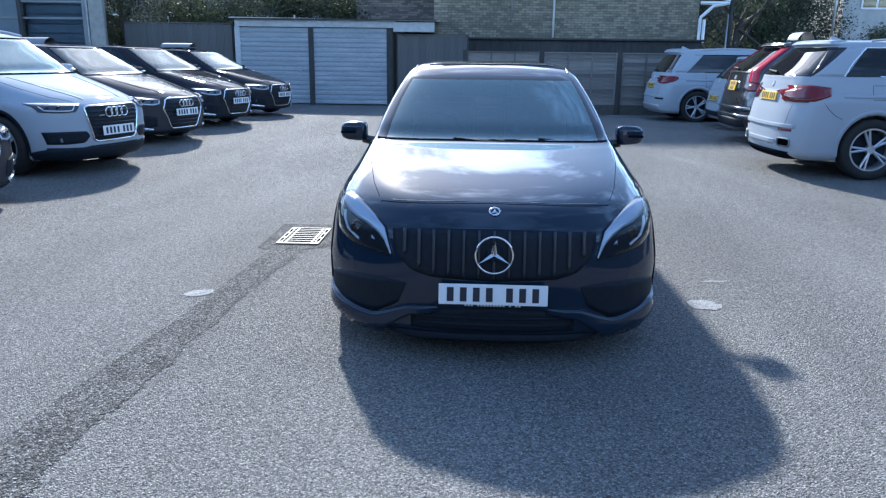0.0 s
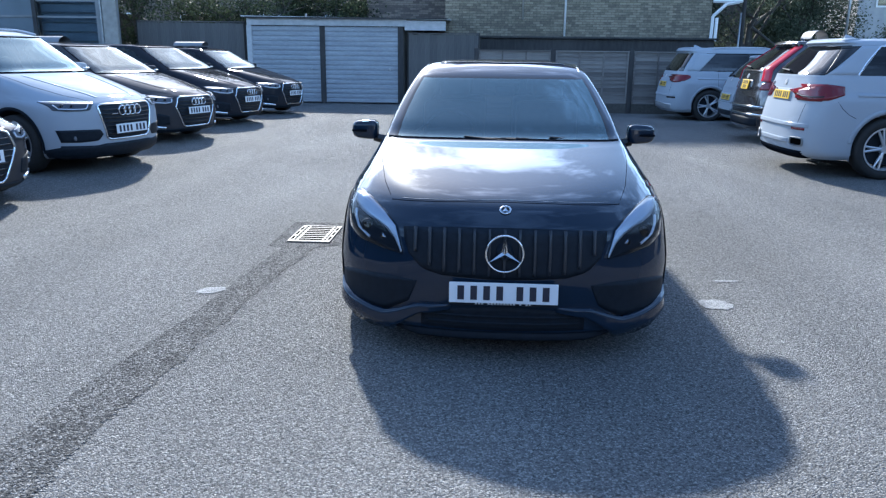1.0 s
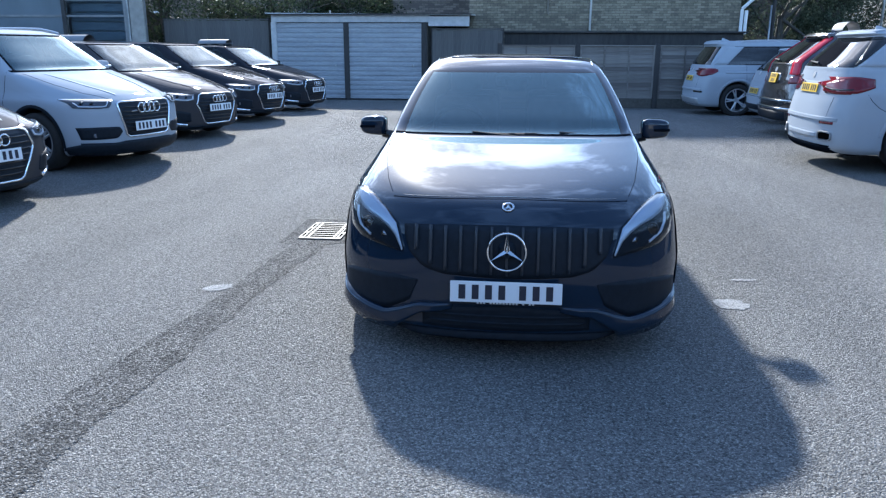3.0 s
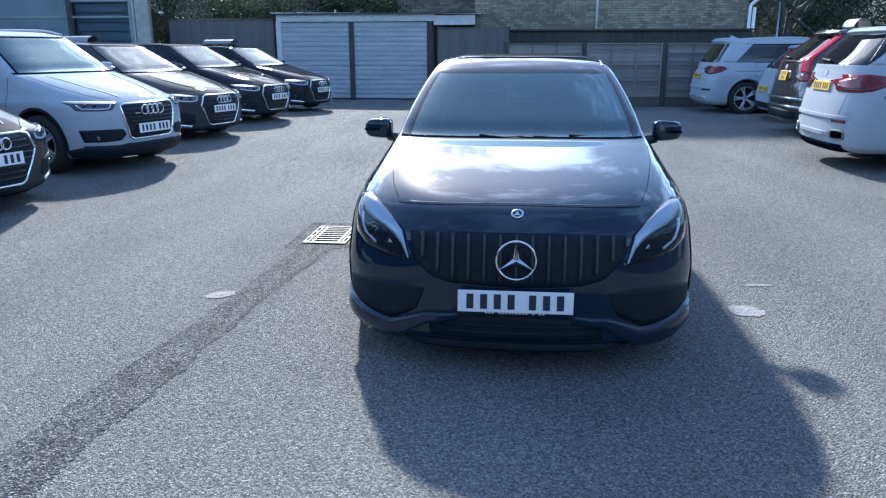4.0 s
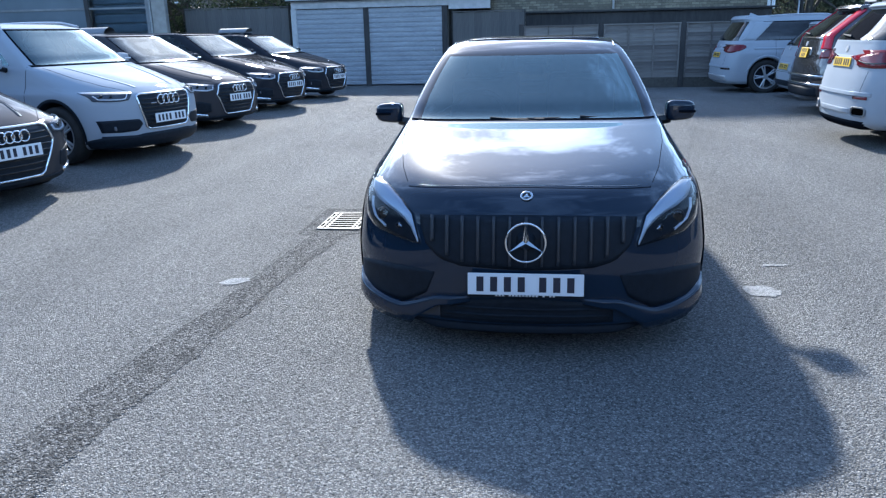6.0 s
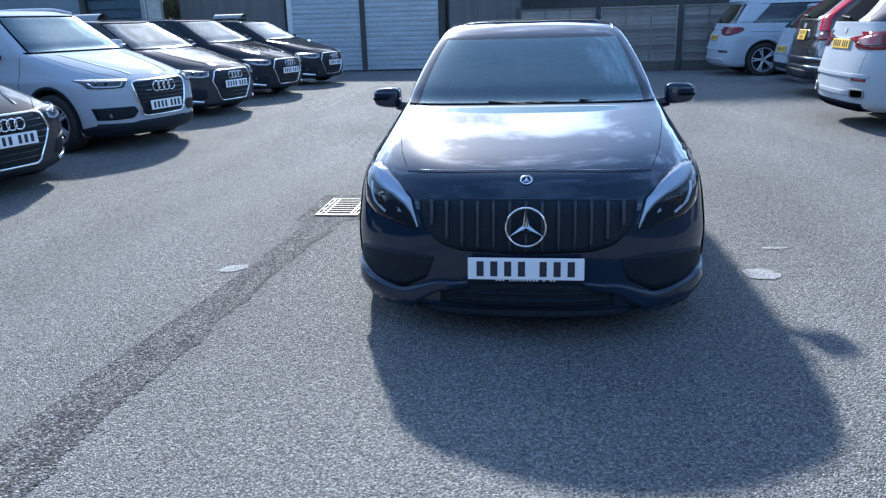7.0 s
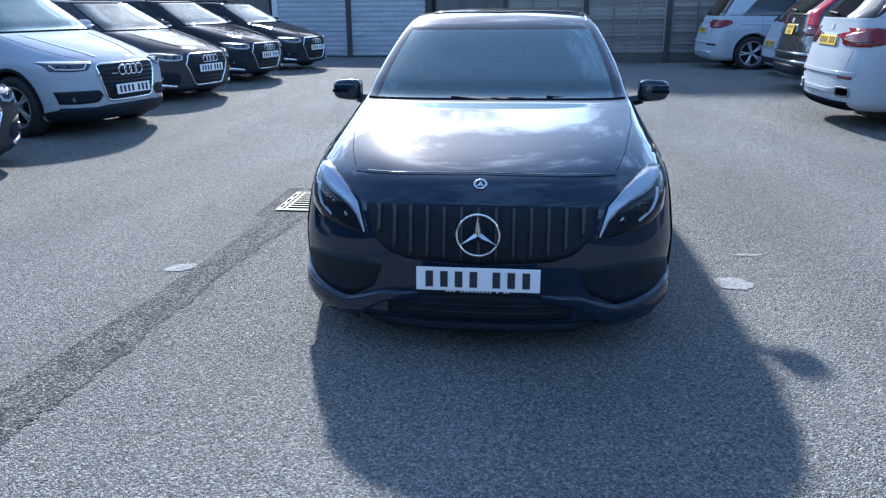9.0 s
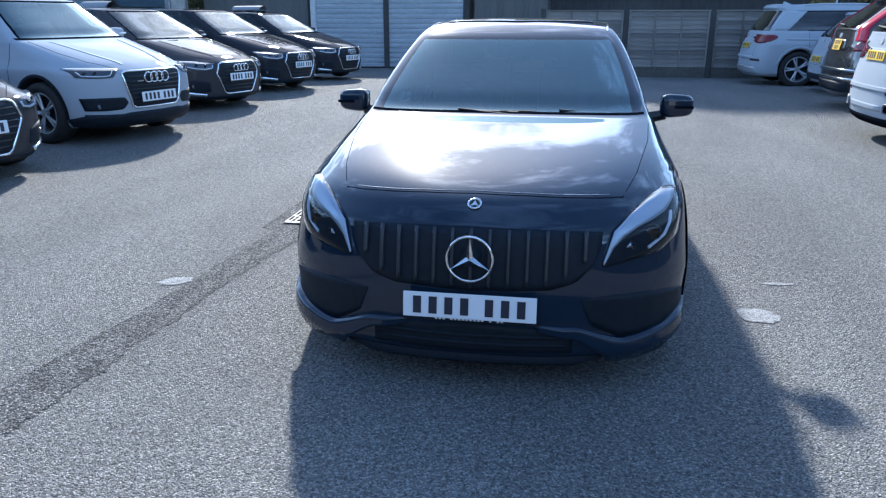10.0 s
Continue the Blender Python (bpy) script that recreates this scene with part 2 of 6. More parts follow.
M_asphalt = stony("asphalt", 145, [(0.0, (0.12, 0.12, 0.12)), (0.25, (0.240, 0.238, 0.233)), (0.7, (0.330, 0.327, 0.318)), (1.0, (0.56, 0.552, 0.534))], 0.5, 0.025)
M_tarpatch = stony("patched_asphalt", 125, [(0.0, (0.05, 0.05, 0.051)), (0.35, (0.122, 0.121, 0.119)), (0.75, (0.22, 0.218, 0.214)), (1.0, (0.42, 0.414, 0.405))], 6.0, 0.02)
M_worn = stony("worn_road_paint", 140, [(0.0, (0.19, 0.19, 0.19)), (0.3, (0.29, 0.29, 0.29)), (0.6, (0.36, 0.36, 0.355)), (1.0, (0.50, 0.50, 0.49))], 9.0, 0.006)
M_iron = varied("worn_grate_iron", (0.045, 0.044, 0.043), (0.10, 0.098, 0.096), 30, 0.6, 0.3, 60)
# near-black that stands in for the shade inside holes
M_hole_shade = bare("hole_shade", (0.003, 0.003, 0.003), 0.9, spec=0.0)
M_seal = bare("black_seal", (0.006, 0.008, 0.012), 0.9, spec=0.0)
M_door = varied("garage_door_paint", (0.23, 0.25, 0.28), (0.35, 0.375, 0.41), 8, 0.5, 0.1, 40, stretch=(1, 1, 6), big=0.9)
M_post = varied("dark_timber", (0.018, 0.018, 0.020), (0.05, 0.048, 0.048), 12, 0.8, 0.4, 40, stretch=(1, 1, 0.2))
M_felt = varied("roof_felt_pale", (0.42, 0.43, 0.44), (0.66, 0.66, 0.66), 6, 0.7, 0.3, 40)
M_fascia = varied("fascia_board", (0.34, 0.35, 0.365), (0.50, 0.50, 0.51), 8, 0.6, 0.1, 30)
M_fence = varied("fence_timber", (0.11, 0.10, 0.094), (0.21, 0.195, 0.18), 9, 0.8, 0.4, 60, stretch=(0.3, 1, 3), rand=0.35)
M_darkfence = varied("stained_fence", (0.075, 0.073, 0.073), (0.13, 0.125, 0.122), 9, 0.8, 0.4, 60, stretch=(3, 1, 0.3), rand=0.12)
M_brick = varied("stock_brick", (0.13, 0.115, 0.088), (0.27, 0.24, 0.18), 14, 0.85, 0.5, 90, rand=0.3, big=0.5)
M_brick_dark = varied("brown_brick", (0.10, 0.086, 0.078), (0.21, 0.175, 0.15), 14, 0.85, 0.5, 90, rand=0.5, big=0.5)
M_mortar = varied("mortar", (0.05, 0.047, 0.042), (0.10, 0.095, 0.085), 20, 0.9, 0.3, 80)
M_tile = varied("roof_tile", (0.05, 0.035, 0.03), (0.12, 0.08, 0.065), 10, 0.8, 0.4, 30, rand=0.3)
M_upvc = bare("white_upvc", (0.74, 0.75, 0.77), 0.35)
M_render = varied("pale_render", (0.27, 0.28, 0.285), (0.40, 0.40, 0.40), 3, 0.8, 0.2, 40)
M_clad = varied("grey_cladding", (0.16, 0.165, 0.17), (0.26, 0.265, 0.27), 4, 0.6, 0.1, 30)
M_lampgrey = bare("lamp_housing_grey", (0.10, 0.11, 0.13), 0.3)
M_lampdark = bare("dark_lamp_bowl", (0.05, 0.06, 0.075), 0.4)
# for the unseen walls that only darken reflections
M_unseen_wall = varied("unseen_wall_paint", (0.034, 0.042, 0.054), (0.056, 0.067, 0.082), 2, 0.8, 0.2, 20)
M_panel = varied("blue_grey_panel", (0.10, 0.128, 0.152), (0.145, 0.178, 0.205), 1.5, 0.5, 0.05, 20)
M_stone = varied("pier_render", (0.25, 0.24, 0.22), (0.38, 0.36, 0.33), 6, 0.8, 0.2, 60)
M_bark = varied("bark", (0.04, 0.037, 0.034), (0.085, 0.078, 0.07), 8, 0.9, 0.6, 20, stretch=(1, 1, 0.3))
M_leaf = varied("leaf", (0.055, 0.072, 0.048), (0.115, 0.135, 0.095), 3, 0.55, 0.0, 10, rand=0.6)
M_leaf2 = varied("dark_leaf", (0.025, 0.036, 0.024), (0.065, 0.085, 0.048), 3, 0.55, 0.0, 10, rand=0.6)
for leafy in (M_leaf, M_leaf2):
    n, l = leafy.node_tree.nodes, leafy.node_tree.links
    b = n["Principled BSDF"]
    b.inputs["Specular IOR Level"].default_value = 0.05
    thin = n.new("ShaderNodeBsdfTranslucent")
    l.new(b.inputs["Base Color"].links[0].from_socket, thin.inputs["Color"])
    both = n.new("ShaderNodeMixShader")
    both.inputs["Fac"].default_value = 0.35
    l.new(b.outputs["BSDF"], both.inputs[1])
    l.new(thin.outputs["BSDF"], both.inputs[2])
    l.new(both.outputs["Shader"], n["Material Output"].inputs["Surface"])
M_acrylic = bare("sign_acrylic", (0.20, 0.205, 0.22), 0.55)
M_signred = bare("sign_red", (0.35, 0.06, 0.06), 0.4)
M_gal = varied("galvanised_pole", (0.25, 0.26, 0.27), (0.4, 0.41, 0.42), 10, 0.45, 0.1, 40, 0.8)


# --- mesh tools ---
def ease(a, b, x):
    t = min(max((x - a) / (b - a), 0), 1)
    return t * t * (3 - 2 * t)


def lie(x, y):
    """The ground's height: level round the middle, rising gently to both rows of cars and falling again to the back."""
    cross = 0.054 * ease(-2.8, -6.6, x) + 0.04 * ease(2.0, 7.0, x)
    return cross * (1 - ease(13.0, 17.5, y)) + 0.0042 * min(max(y - 3.0, 0), 17.0) * (1 - ease(12.5, 17.0, y))


def mesh_of(name, verts, faces, material, smooth=True):
    me = bpy.data.meshes.new(name)
    me.from_pydata([tuple(v) for v in verts], [], faces)
    me.materials.append(material)
    me.polygons.foreach_set("use_smooth", [smooth] * len(me.polygons))
    me.update()
    return me


def put(name, me, parent=None, label="", m=None):
    ob = new(name, me)
    if parent is not None:
        ob.parent = parent
    if m is not None:
        ob.matrix_basis = m
    if label:
        ob["label"] = label
    return ob


def part(name, bm, material, parent=None, label="", smooth=False):
    bmesh.ops.recalc_face_normals(bm, faces=bm.faces)
    me = bpy.data.meshes.new(name)
    bm.to_mesh(me)
    bm.free()
    me.materials.append(material)
    me.polygons.foreach_set("use_smooth", [smooth] * len(me.polygons))
    return put(name, me, parent, label)


def thing(name, m, label, category, group="", kind=""):
    ob = new(name)
    ob.empty_display_size = 0.2
    ob.matrix_basis = m
    return tagged(ob, label, category, group, kind)


def add_box(bm, lo, hi, bevel=0.0, m=None):
    vs = bmesh.ops.create_cube(bm, size=1)["verts"]
    c, s = [(a + b) / 2 for a, b in zip(lo, hi)], [b - a for a, b in zip(lo, hi)]
    for v in vs:
        v.co = Vector((c[0] + v.co.x * s[0], c[1] + v.co.y * s[1], c[2] + v.co.z * s[2]))
    if bevel:
        es = list({e for v in vs for e in v.link_edges})
        out = bmesh.ops.bevel(bm, geom=es, offset=bevel, segments=2, affect="EDGES", profile=0.5)
        vs = list({v for f in out["faces"] for v in f.verts} | {v for v in vs if v.is_valid})
    if m is not None:
        for v in vs:
            v.co = m @ v.co
    return vs


def box(name, lo, hi, material, parent=None, label="", bevel=0.0, m=None):
    bm = bmesh.new()
    add_box(bm, lo, hi, bevel, m)
    return part(name, bm, material, parent, label)


def add_tube(bm, a, b, r0, r1, n=10):
    a, b = Vector(a), Vector(b)
    q = (b - a).to_track_quat("Z", "Y").to_matrix().to_4x4()
    ring = [[bm.verts.new((Matrix.Translation(p) @ q) @ Vector((r * math.cos(2 * math.pi * k / n), r * math.sin(2 * math.pi * k / n), 0))) for k in range(n)] for p, r in ((a, r0), (b, r1))]
    for k in range(n):
        bm.faces.new((ring[0][k], ring[0][(k + 1) % n], ring[1][(k + 1) % n], ring[1][k]))
    bm.faces.new(ring[0][::-1])
    bm.faces.new(ring[1])


def add_hose(bm, pts, r, n=8):
    """One bent rod through a line of points."""
    rows = []
    for k, p in enumerate(pts):
        t = (Vector(pts[min(k + 1, len(pts) - 1)]) - Vector(pts[max(k - 1, 0)])).normalized()
        u = t.cross(Vector((0, 0, 1))).normalized()
        v = u.cross(t)
        rows.append([bm.verts.new(Vector(p) + (u * math.cos(a) + v * math.sin(a)) * r) for a in [2 * math.pi * j / n for j in range(n)]])
    for a, b in zip(rows, rows[1:]):
        for j in range(n):
            bm.faces.new((a[j], a[(j + 1) % n], b[(j + 1) % n], b[j]))
    bm.faces.new(rows[0][::-1])
    bm.faces.new(rows[-1])


def add_torus(bm, c, r, t, axis="y", n=40, k=8, squash=1.0):
    rows = []
    for i in range(n):
        a = 2 * math.pi * i / n
        row = []
        for j in range(k):
            b = 2 * math.pi * j / k
            rr, off = r + t * math.cos(b), t * math.sin(b) * squash
            p = {"y": (rr * math.cos(a), off, rr * math.sin(a)), "z": (rr * math.cos(a), rr * math.sin(a), off), "x": (off, rr * math.cos(a), rr * math.sin(a))}[axis]
            row.append(bm.verts.new(Vector(c) + Vector(p)))
        rows.append(row)
    for i in range(n):
        for j in range(k):
            bm.faces.new((rows[i][j], rows[(i + 1) % n][j], rows[(i + 1) % n][(j + 1) % k], rows[i][(j + 1) % k]))


def spin(profile, n=48, axis="x"):
    """Verts and faces of a profile of (along, radius) turned round an axis."""
    vs, fs = [], []
    for i in range(n):
        a = 2 * math.pi * i / n
        for x, r in profile:
            vs.append((x, r * math.cos(a), r * math.sin(a)))
    k = len(profile)
    for i in range(n):
        for j in range(k - 1):
            fs.append((i * k + j, i * k + j + 1, (i + 1) % n * k + j + 1, (i + 1) % n * k + j))
    return vs, fs


# --- cars ---
NF, NS, NR = 16, 64, 12


def smooth_rows(rows, times):
    """Rows of numbers run through by a smooth curve, times steps to each gap."""
    a = np.array(rows, float)
    out = []
    for i in range(len(a) - 1):
        p0, p1, p2, p3 = a[max(i - 1, 0)], a[i], a[i + 1], a[min(i + 2, len(a) - 1)]
        for s in range(times):
            t = s / times
            m1, m2 = (p2 - p0) / 2, (p3 - p1) / 2
            d = p2 - p1
            for m in (m1, m2):
                flip = m * d < 0
                m[flip] = 0
                big = np.abs(m) > 3 * np.abs(d)
                m[big] = 3 * d[big]
            out.append((2 * t**3 - 3 * t**2 + 1) * p1 + (t**3 - 2 * t**2 + t) * m1 + (-2 * t**3 + 3 * t**2) * p2 + (t**3 - t**2) * m2)
    out.append(a[-1])
    return np.array(out)


def half_loop(yf, yr, w, cf, nf, cr, nr):
    """One half of a car's outline at one height: nose, flank, tail."""
    pts = []
    for k in range(NF):
        a = math.pi / 2 * k / NF
        pts.append((w * math.sin(a) ** (2 / nf), yf + cf * (1 - math.cos(a) ** (2 / nf))))
    for k in range(NS):
        pts.append((w, yf + cf + (yr - cr - yf - cf) * k / NS))
    for k in range(NR + 1):
        a = math.pi / 2 * (1 - k / NR)
        pts.append((w * math.sin(a) ** (2 / nr), yr - cr * (1 - math.cos(a) ** (2 / nr))))
    return pts


def shell(spec):
    """The levels of a car's skin: an array levels x points x 3, points going round from the nose by the car's +x flank to the tail and back."""
    rows = smooth_rows(spec["levels"], 4)
    length = spec["length"]
    grid = []
    for z, yf, yr, w, cf, nf, cr, nr in rows:
        half = half_loop(yf, yr, w, cf, nf, cr, nr)
        full = []
        for x, y in half:
            u = abs(2 * y / length - 1)
            bow = 1 - spec.get("bow", 0.035) * max(u - 0.3, 0) ** 2 / 0.49
            # a crease along the flank
            crease = spec.get("crease", 0.0) * math.exp(-((z - spec.get("crease_z", 0.75)) / 0.05) ** 2) if 0.18 < y / length < 0.93 else 0
            full.append((x * bow + (crease if x > 0.6 * w else 0), y, z))
        back = [(-x, y, zz) for x, y, zz in full[-2:0:-1]]
        grid.append(full + back)
    return np.array(grid), rows[:, 0]


class Skin:
    """A car's skin as quads, to build panels from and to lay trim on."""

    def __init__(self, spec):
        self.spec = spec
        self.grid, self.zs = shell(spec)
        self.nl, self.npt = self.grid.shape[:2]
        verts = self.grid.reshape(-1, 3)
        faces = []
        for i in range(self.nl - 1):
            for j in range(self.npt):
                faces.append((i * self.npt + j, i * self.npt + (j + 1) % self.npt, (i + 1) * self.npt + (j + 1) % self.npt, (i + 1) * self.npt + j))
        faces.append(tuple((self.nl - 1) * self.npt + j for j in range(self.npt)))
        self.verts, self.faces = verts.tolist(), faces
        round_it = np.roll(self.grid, -1, 1) - np.roll(self.grid, 1, 1)
        nor = np.cross(round_it, np.gradient(self.grid, axis=0))
        self.nor = nor / np.maximum(np.linalg.norm(nor, axis=2, keepdims=True), 1e-9)
        self.tree = BVHTree.FromPolygons(self.verts, [list(f) for f in faces])

    def level(self, z):
        return int(np.argmin(np.abs(self.zs - z)))

    def panel(self, name, lo, hi, cols, material, parent, label="", thick=0.0, arches=(), want=None):
        """The quads between two levels and some columns as one mesh."""
        vs, fs, ns, idx = [], [], [], {}
        arch = []
        pts = self.grid.copy()
        for (ya, za, r) in arches:
            arch.append((ya, za, r))
            d = pts[:, :, 1:] - np.array([ya, za])
            dist = np.linalg.norm(d, axis=2)
            near = (dist < r) & (dist > r - 0.10) & (np.abs(pts[:, :, 0]) > 0.5)
            scale = np.where(near, r / np.maximum(dist, 1e-6), 1.0)
            pts[:, :, 1] = ya + d[:, :, 0] * scale
            pts[:, :, 2] = za + d[:, :, 1] * scale

        def vert(i, j):
            j %= self.npt
            if (i, j) not in idx:
                idx[i, j] = len(vs)
                vs.append(pts[i, j])
                ns.append(self.nor[i, j])
            return idx[i, j]

        for i in range(lo, hi):
            for j in cols:
                q = ((i, j), (i, j + 1), (i + 1, j + 1), (i + 1, j))
                if want and not want(*sum(self.grid[a, b % self.npt] for a, b in q) / 4):
                    continue
                c = [pts[a, b % self.npt] for a, b in q]
                if any(all(abs(p[0]) > 0.5 and math.hypot(p[1] - ya, p[2] - za) < r + 0.004 for p in c) for ya, za, r in arch):
                    continue
                fs.append(tuple(vert(*p) for p in q))
        me = mesh_of(name, vs, fs, material)
        if not thick:
            me.normals_split_custom_set_from_vertices([tuple(v) for v in ns])
        ob = put(name, me, parent, label)
        if thick:
            mod = ob.modifiers.new("thickness", "SOLIDIFY")
            mod.thickness, mod.offset = thick, 1.0
        return ob

    def cast(self, view, a, b):
        src, way = {"front": ((a, -3, b), (0, 1, 0)), "rear": ((a, 9, b), (0, -1, 0)), "right": ((3, a, b), (-1, 0, 0)), "left": ((-3, a, b), (1, 0, 0)), "top": ((a, b, 4), (0, 0, -1))}[view]
        hit = self.tree.ray_cast(Vector(src), Vector(way))
        if hit[0] is None:
            guess = {"front": (a, 0.3, b), "rear": (a, self.spec["length"] - 0.3, b), "right": (0.85, a, b), "left": (-0.85, a, b), "top": (a, b, 1)}[view]
            hit = self.tree.find_nearest(Vector(guess))
        p, n = hit[0], hit[1]
        if n.dot(Vector(way)) > 0:
            n = -n
        return p, n

    def drape(self, name, low, high, view, material, parent, off=0.004, n=16, m=6, label="", sink=0.012, smooth=True, fade=0, by_x=False):
        """A patch between two lines of (a, b) points, laid on the skin and standing off it."""
        def along(line, t):
            seg = [abs(p[0] - q[0]) if by_x else math.dist(p, q) for p, q in zip(line, line[1:])]
            d = t * sum(seg)
            for (p, q), s in zip(zip(line, line[1:]), seg):
                if d <= s + 1e-9:
                    f = d / s if s else 0
                    return p[0] + (q[0] - p[0]) * f, p[1] + (q[1] - p[1]) * f
                d -= s
            return line[-1]
        vs, fs = [], []
        for i in range(n + 1):
            p, q = along(low, i / n), along(high, i / n)
            for j in range(m + 1):
                t = j / m
                hit, nor = self.cast(view, p[0] + (q[0] - p[0]) * t, p[1] + (q[1] - p[1]) * t)
                vs.append((hit + nor * (off * min(1, (i + 0.15) / fade, (n - i + 0.15) / fade) if fade else off), hit - nor * sink))
        k = m + 1
        flat = [v[0] for v in vs]
        fs = [(i * k + j, (i + 1) * k + j, (i + 1) * k + j + 1, i * k + j + 1) for i in range(n) for j in range(m)]
        rim = [i * k for i in range(n + 1)] + [n * k + j for j in range(1, k)] + [i * k + m for i in range(n - 1, -1, -1)] + [j for j in range(m - 1, 0, -1)]
        base = len(flat)
        for r in rim:
            flat.append(vs[r][1])
        for a in range(len(rim)):
            b = (a + 1) % len(rim)
            fs.append((rim[a], base + a, base + b, rim[b]))
        bm = bmesh.new()
        bv = [bm.verts.new(v) for v in flat]
        for f in fs:
            if len(set(f)) == 4:
                try:
                    bm.faces.new([bv[x] for x in f])
                except ValueError:
                    pass
        bmesh.ops.remove_doubles(bm, verts=bm.verts, dist=1e-5)
        return part(name, bm, material, parent, label, smooth)

    def line(self, name, pts, view, material, parent, width=0.006, off=0.002, label=""):
        """A narrow band along a line of points, laid on the skin."""
        vs, fs = [], []
        fine = []
        for p, q in zip(pts, pts[1:]):
            k = max(2, int(math.dist(p, q) / 0.04))
            fine += [(p[0] + (q[0] - p[0]) * s / k, p[1] + (q[1] - p[1]) * s / k) for s in range(k)]
        fine.append(pts[-1])
        hits = [self.cast(view, *p) for p in fine]
        for i, (p, nor) in enumerate(hits):
            t = (hits[min(i + 1, len(hits) - 1)][0] - hits[max(i - 1, 0)][0]).normalized()
            s = nor.cross(t).normalized() * width / 2
            vs += [p + s - nor * 0.004, p + s + nor * off, p - s + nor * off, p - s - nor * 0.004]
        for i in range(len(hits) - 1):
            for j in range(3):
                fs.append((4 * i + j, 4 * i + 4 + j, 4 * i + 5 + j, 4 * i + 1 + j))
        bm = bmesh.new()
        bv = [bm.verts.new(v) for v in vs]
        for f in fs:
            bm.faces.new([bv[x] for x in f])
        return part(name, bm, material, parent, label, True)


def wheel(parent, x, y, r, width, rim_r, spokes, m_rim, side):
    """A wheel with its tyre, rim and hub; side is +1 where the outer face looks to +x."""
    w = thing("wheel", pose(x, y, r), "", "")
    w.parent = parent
    h = width / 2
    prof = [(-h * 0.8, rim_r * 0.98), (-h, rim_r * 1.1), (-h, r * 0.93), (-h * 0.75, r), (h * 0.75, r), (h, r * 0.93), (h, rim_r * 1.1), (h * 0.8, rim_r * 0.98)]
    put("tyre", mesh_of("tyre", *spin(prof), M_rubber), w)
    bm = bmesh.new()
    vs, fs = spin([(-h * 0.8, rim_r * 0.96), (h * 0.72, rim_r * 0.96), (h * 0.86, rim_r * 1.0), (h * 0.86, rim_r * 0.93), (h * 0.6, rim_r * 0.9), (-h * 0.8, rim_r * 0.9)], 48)
    bv = [bm.verts.new((v[0] * side, v[1], v[2])) for v in vs]
    for f in fs:
        bm.faces.new([bv[k] for k in f])
    for k in range(spokes):
        for d in (-0.13, 0.13):
            a = 2 * math.pi * k / spokes
            p0 = Vector((side * h * 0.62, math.cos(a) * rim_r * 0.15, math.sin(a) * rim_r * 0.15))
            p1 = Vector((side * h * 0.72, math.cos(a + d) * rim_r * 0.93, math.sin(a + d) * rim_r * 0.93))
            add_tube(bm, p0, p1, rim_r * 0.075, rim_r * 0.055, 6)
    add_tube(bm, (side * h * 0.4, 0, 0), (side * h * 0.74, 0, 0), rim_r * 0.24, rim_r * 0.2, 20)
    part("rim", bm, m_rim, w)
    bm = bmesh.new()
    add_tube(bm, (-side * h * 0.2, 0, 0), (side * h * 0.1, 0, 0), rim_r * 0.8, rim_r * 0.8, 32)
    part("brake_disc", bm, M_hazed_matt, w)
    return w


def plate(parent, m, material, chars, w=0.52, h=0.111, rows=1):
    """A number plate with its characters as plain bars."""
    p = thing("number_plate", m, "", "")
    p.parent = parent
    bm = bmesh.new()
    add_box(bm, (-w / 2, -0.004, -h / 2), (w / 2, 0.004, h / 2), 0.003)
    part("plate_panel", bm, material, p, "number plate with plain dark bars")
    for k in range(rows):
        some = chars if rows == 1 else (chars[:4], chars[5:])[k]
        tall = h * 0.34 if rows == 1 else h * 0.18
        mid = 0.0 if rows == 1 else h * (0.23 - 0.46 * k)
        x = -sum(0.062 if c else 0.034 for c in some) / 2
        for c in some:
            if c:
                box("bar", (x + 0.014, -0.0065, mid - tall), (x + 0.046, -0.0035, mid + tall), M_ink, p)
            x += 0.062 if c else 0.034
    return p


PLATE = (1, 1, 1, 1, 0, 1, 1, 1)


def mirror(parent, x, y, z, s, material, size=(0.18, 0.17, 0.14), strip=None):
    """A door mirror; s is the side."""
    mo = thing("door_mirror", pose(x, y, z), "", "")
    mo.parent = parent
    sx, sy, sz = size
    bm = bmesh.new()
    bmesh.ops.create_uvsphere(bm, u_segments=24, v_segments=14, radius=1)
    for v in bm.verts:
        c = v.co
        q = [math.copysign(abs(a) ** 0.55, a) for a in c]
        drop = 1 - 0.18 * (q[0] * s + 1) / 2
        v.co = Vector((q[0] * sx / 2, q[1] * sy / 2 * (0.75 if c.y < 0 else 1.0) + 0.02 * (q[0] * s), q[2] * sz / 2 * drop))
    part("housing", bm, material, mo, smooth=True)
    bm = bmesh.new()
    add_box(bm, (-sx * 0.40, sy * 0.40, -sz * 0.36), (sx * 0.40, sy * 0.52, sz * 0.36), 0.01)
    part("mirror_glass", bm, M_chrome, mo)
    bm = bmesh.new()
    add_tube(bm, (-s * sx * 0.3, 0.01, -sz * 0.38), (-s * (sx * 0.5 + 0.12), 0.02, -sz * 0.62), 0.028, 0.034, 10)
    part("mirror_arm", bm, M_gloss, mo)
    bm = bmesh.new()
    add_box(bm, (-sx * 0.1 if s > 0 else -sx * 0.46, -sy * 0.40, -0.012), (sx * 0.46 if s > 0 else sx * 0.1, -sy * 0.33, 0.004), 0.003)
    part("indicator_strip", bm, strip or M_strip, mo)
    return mo


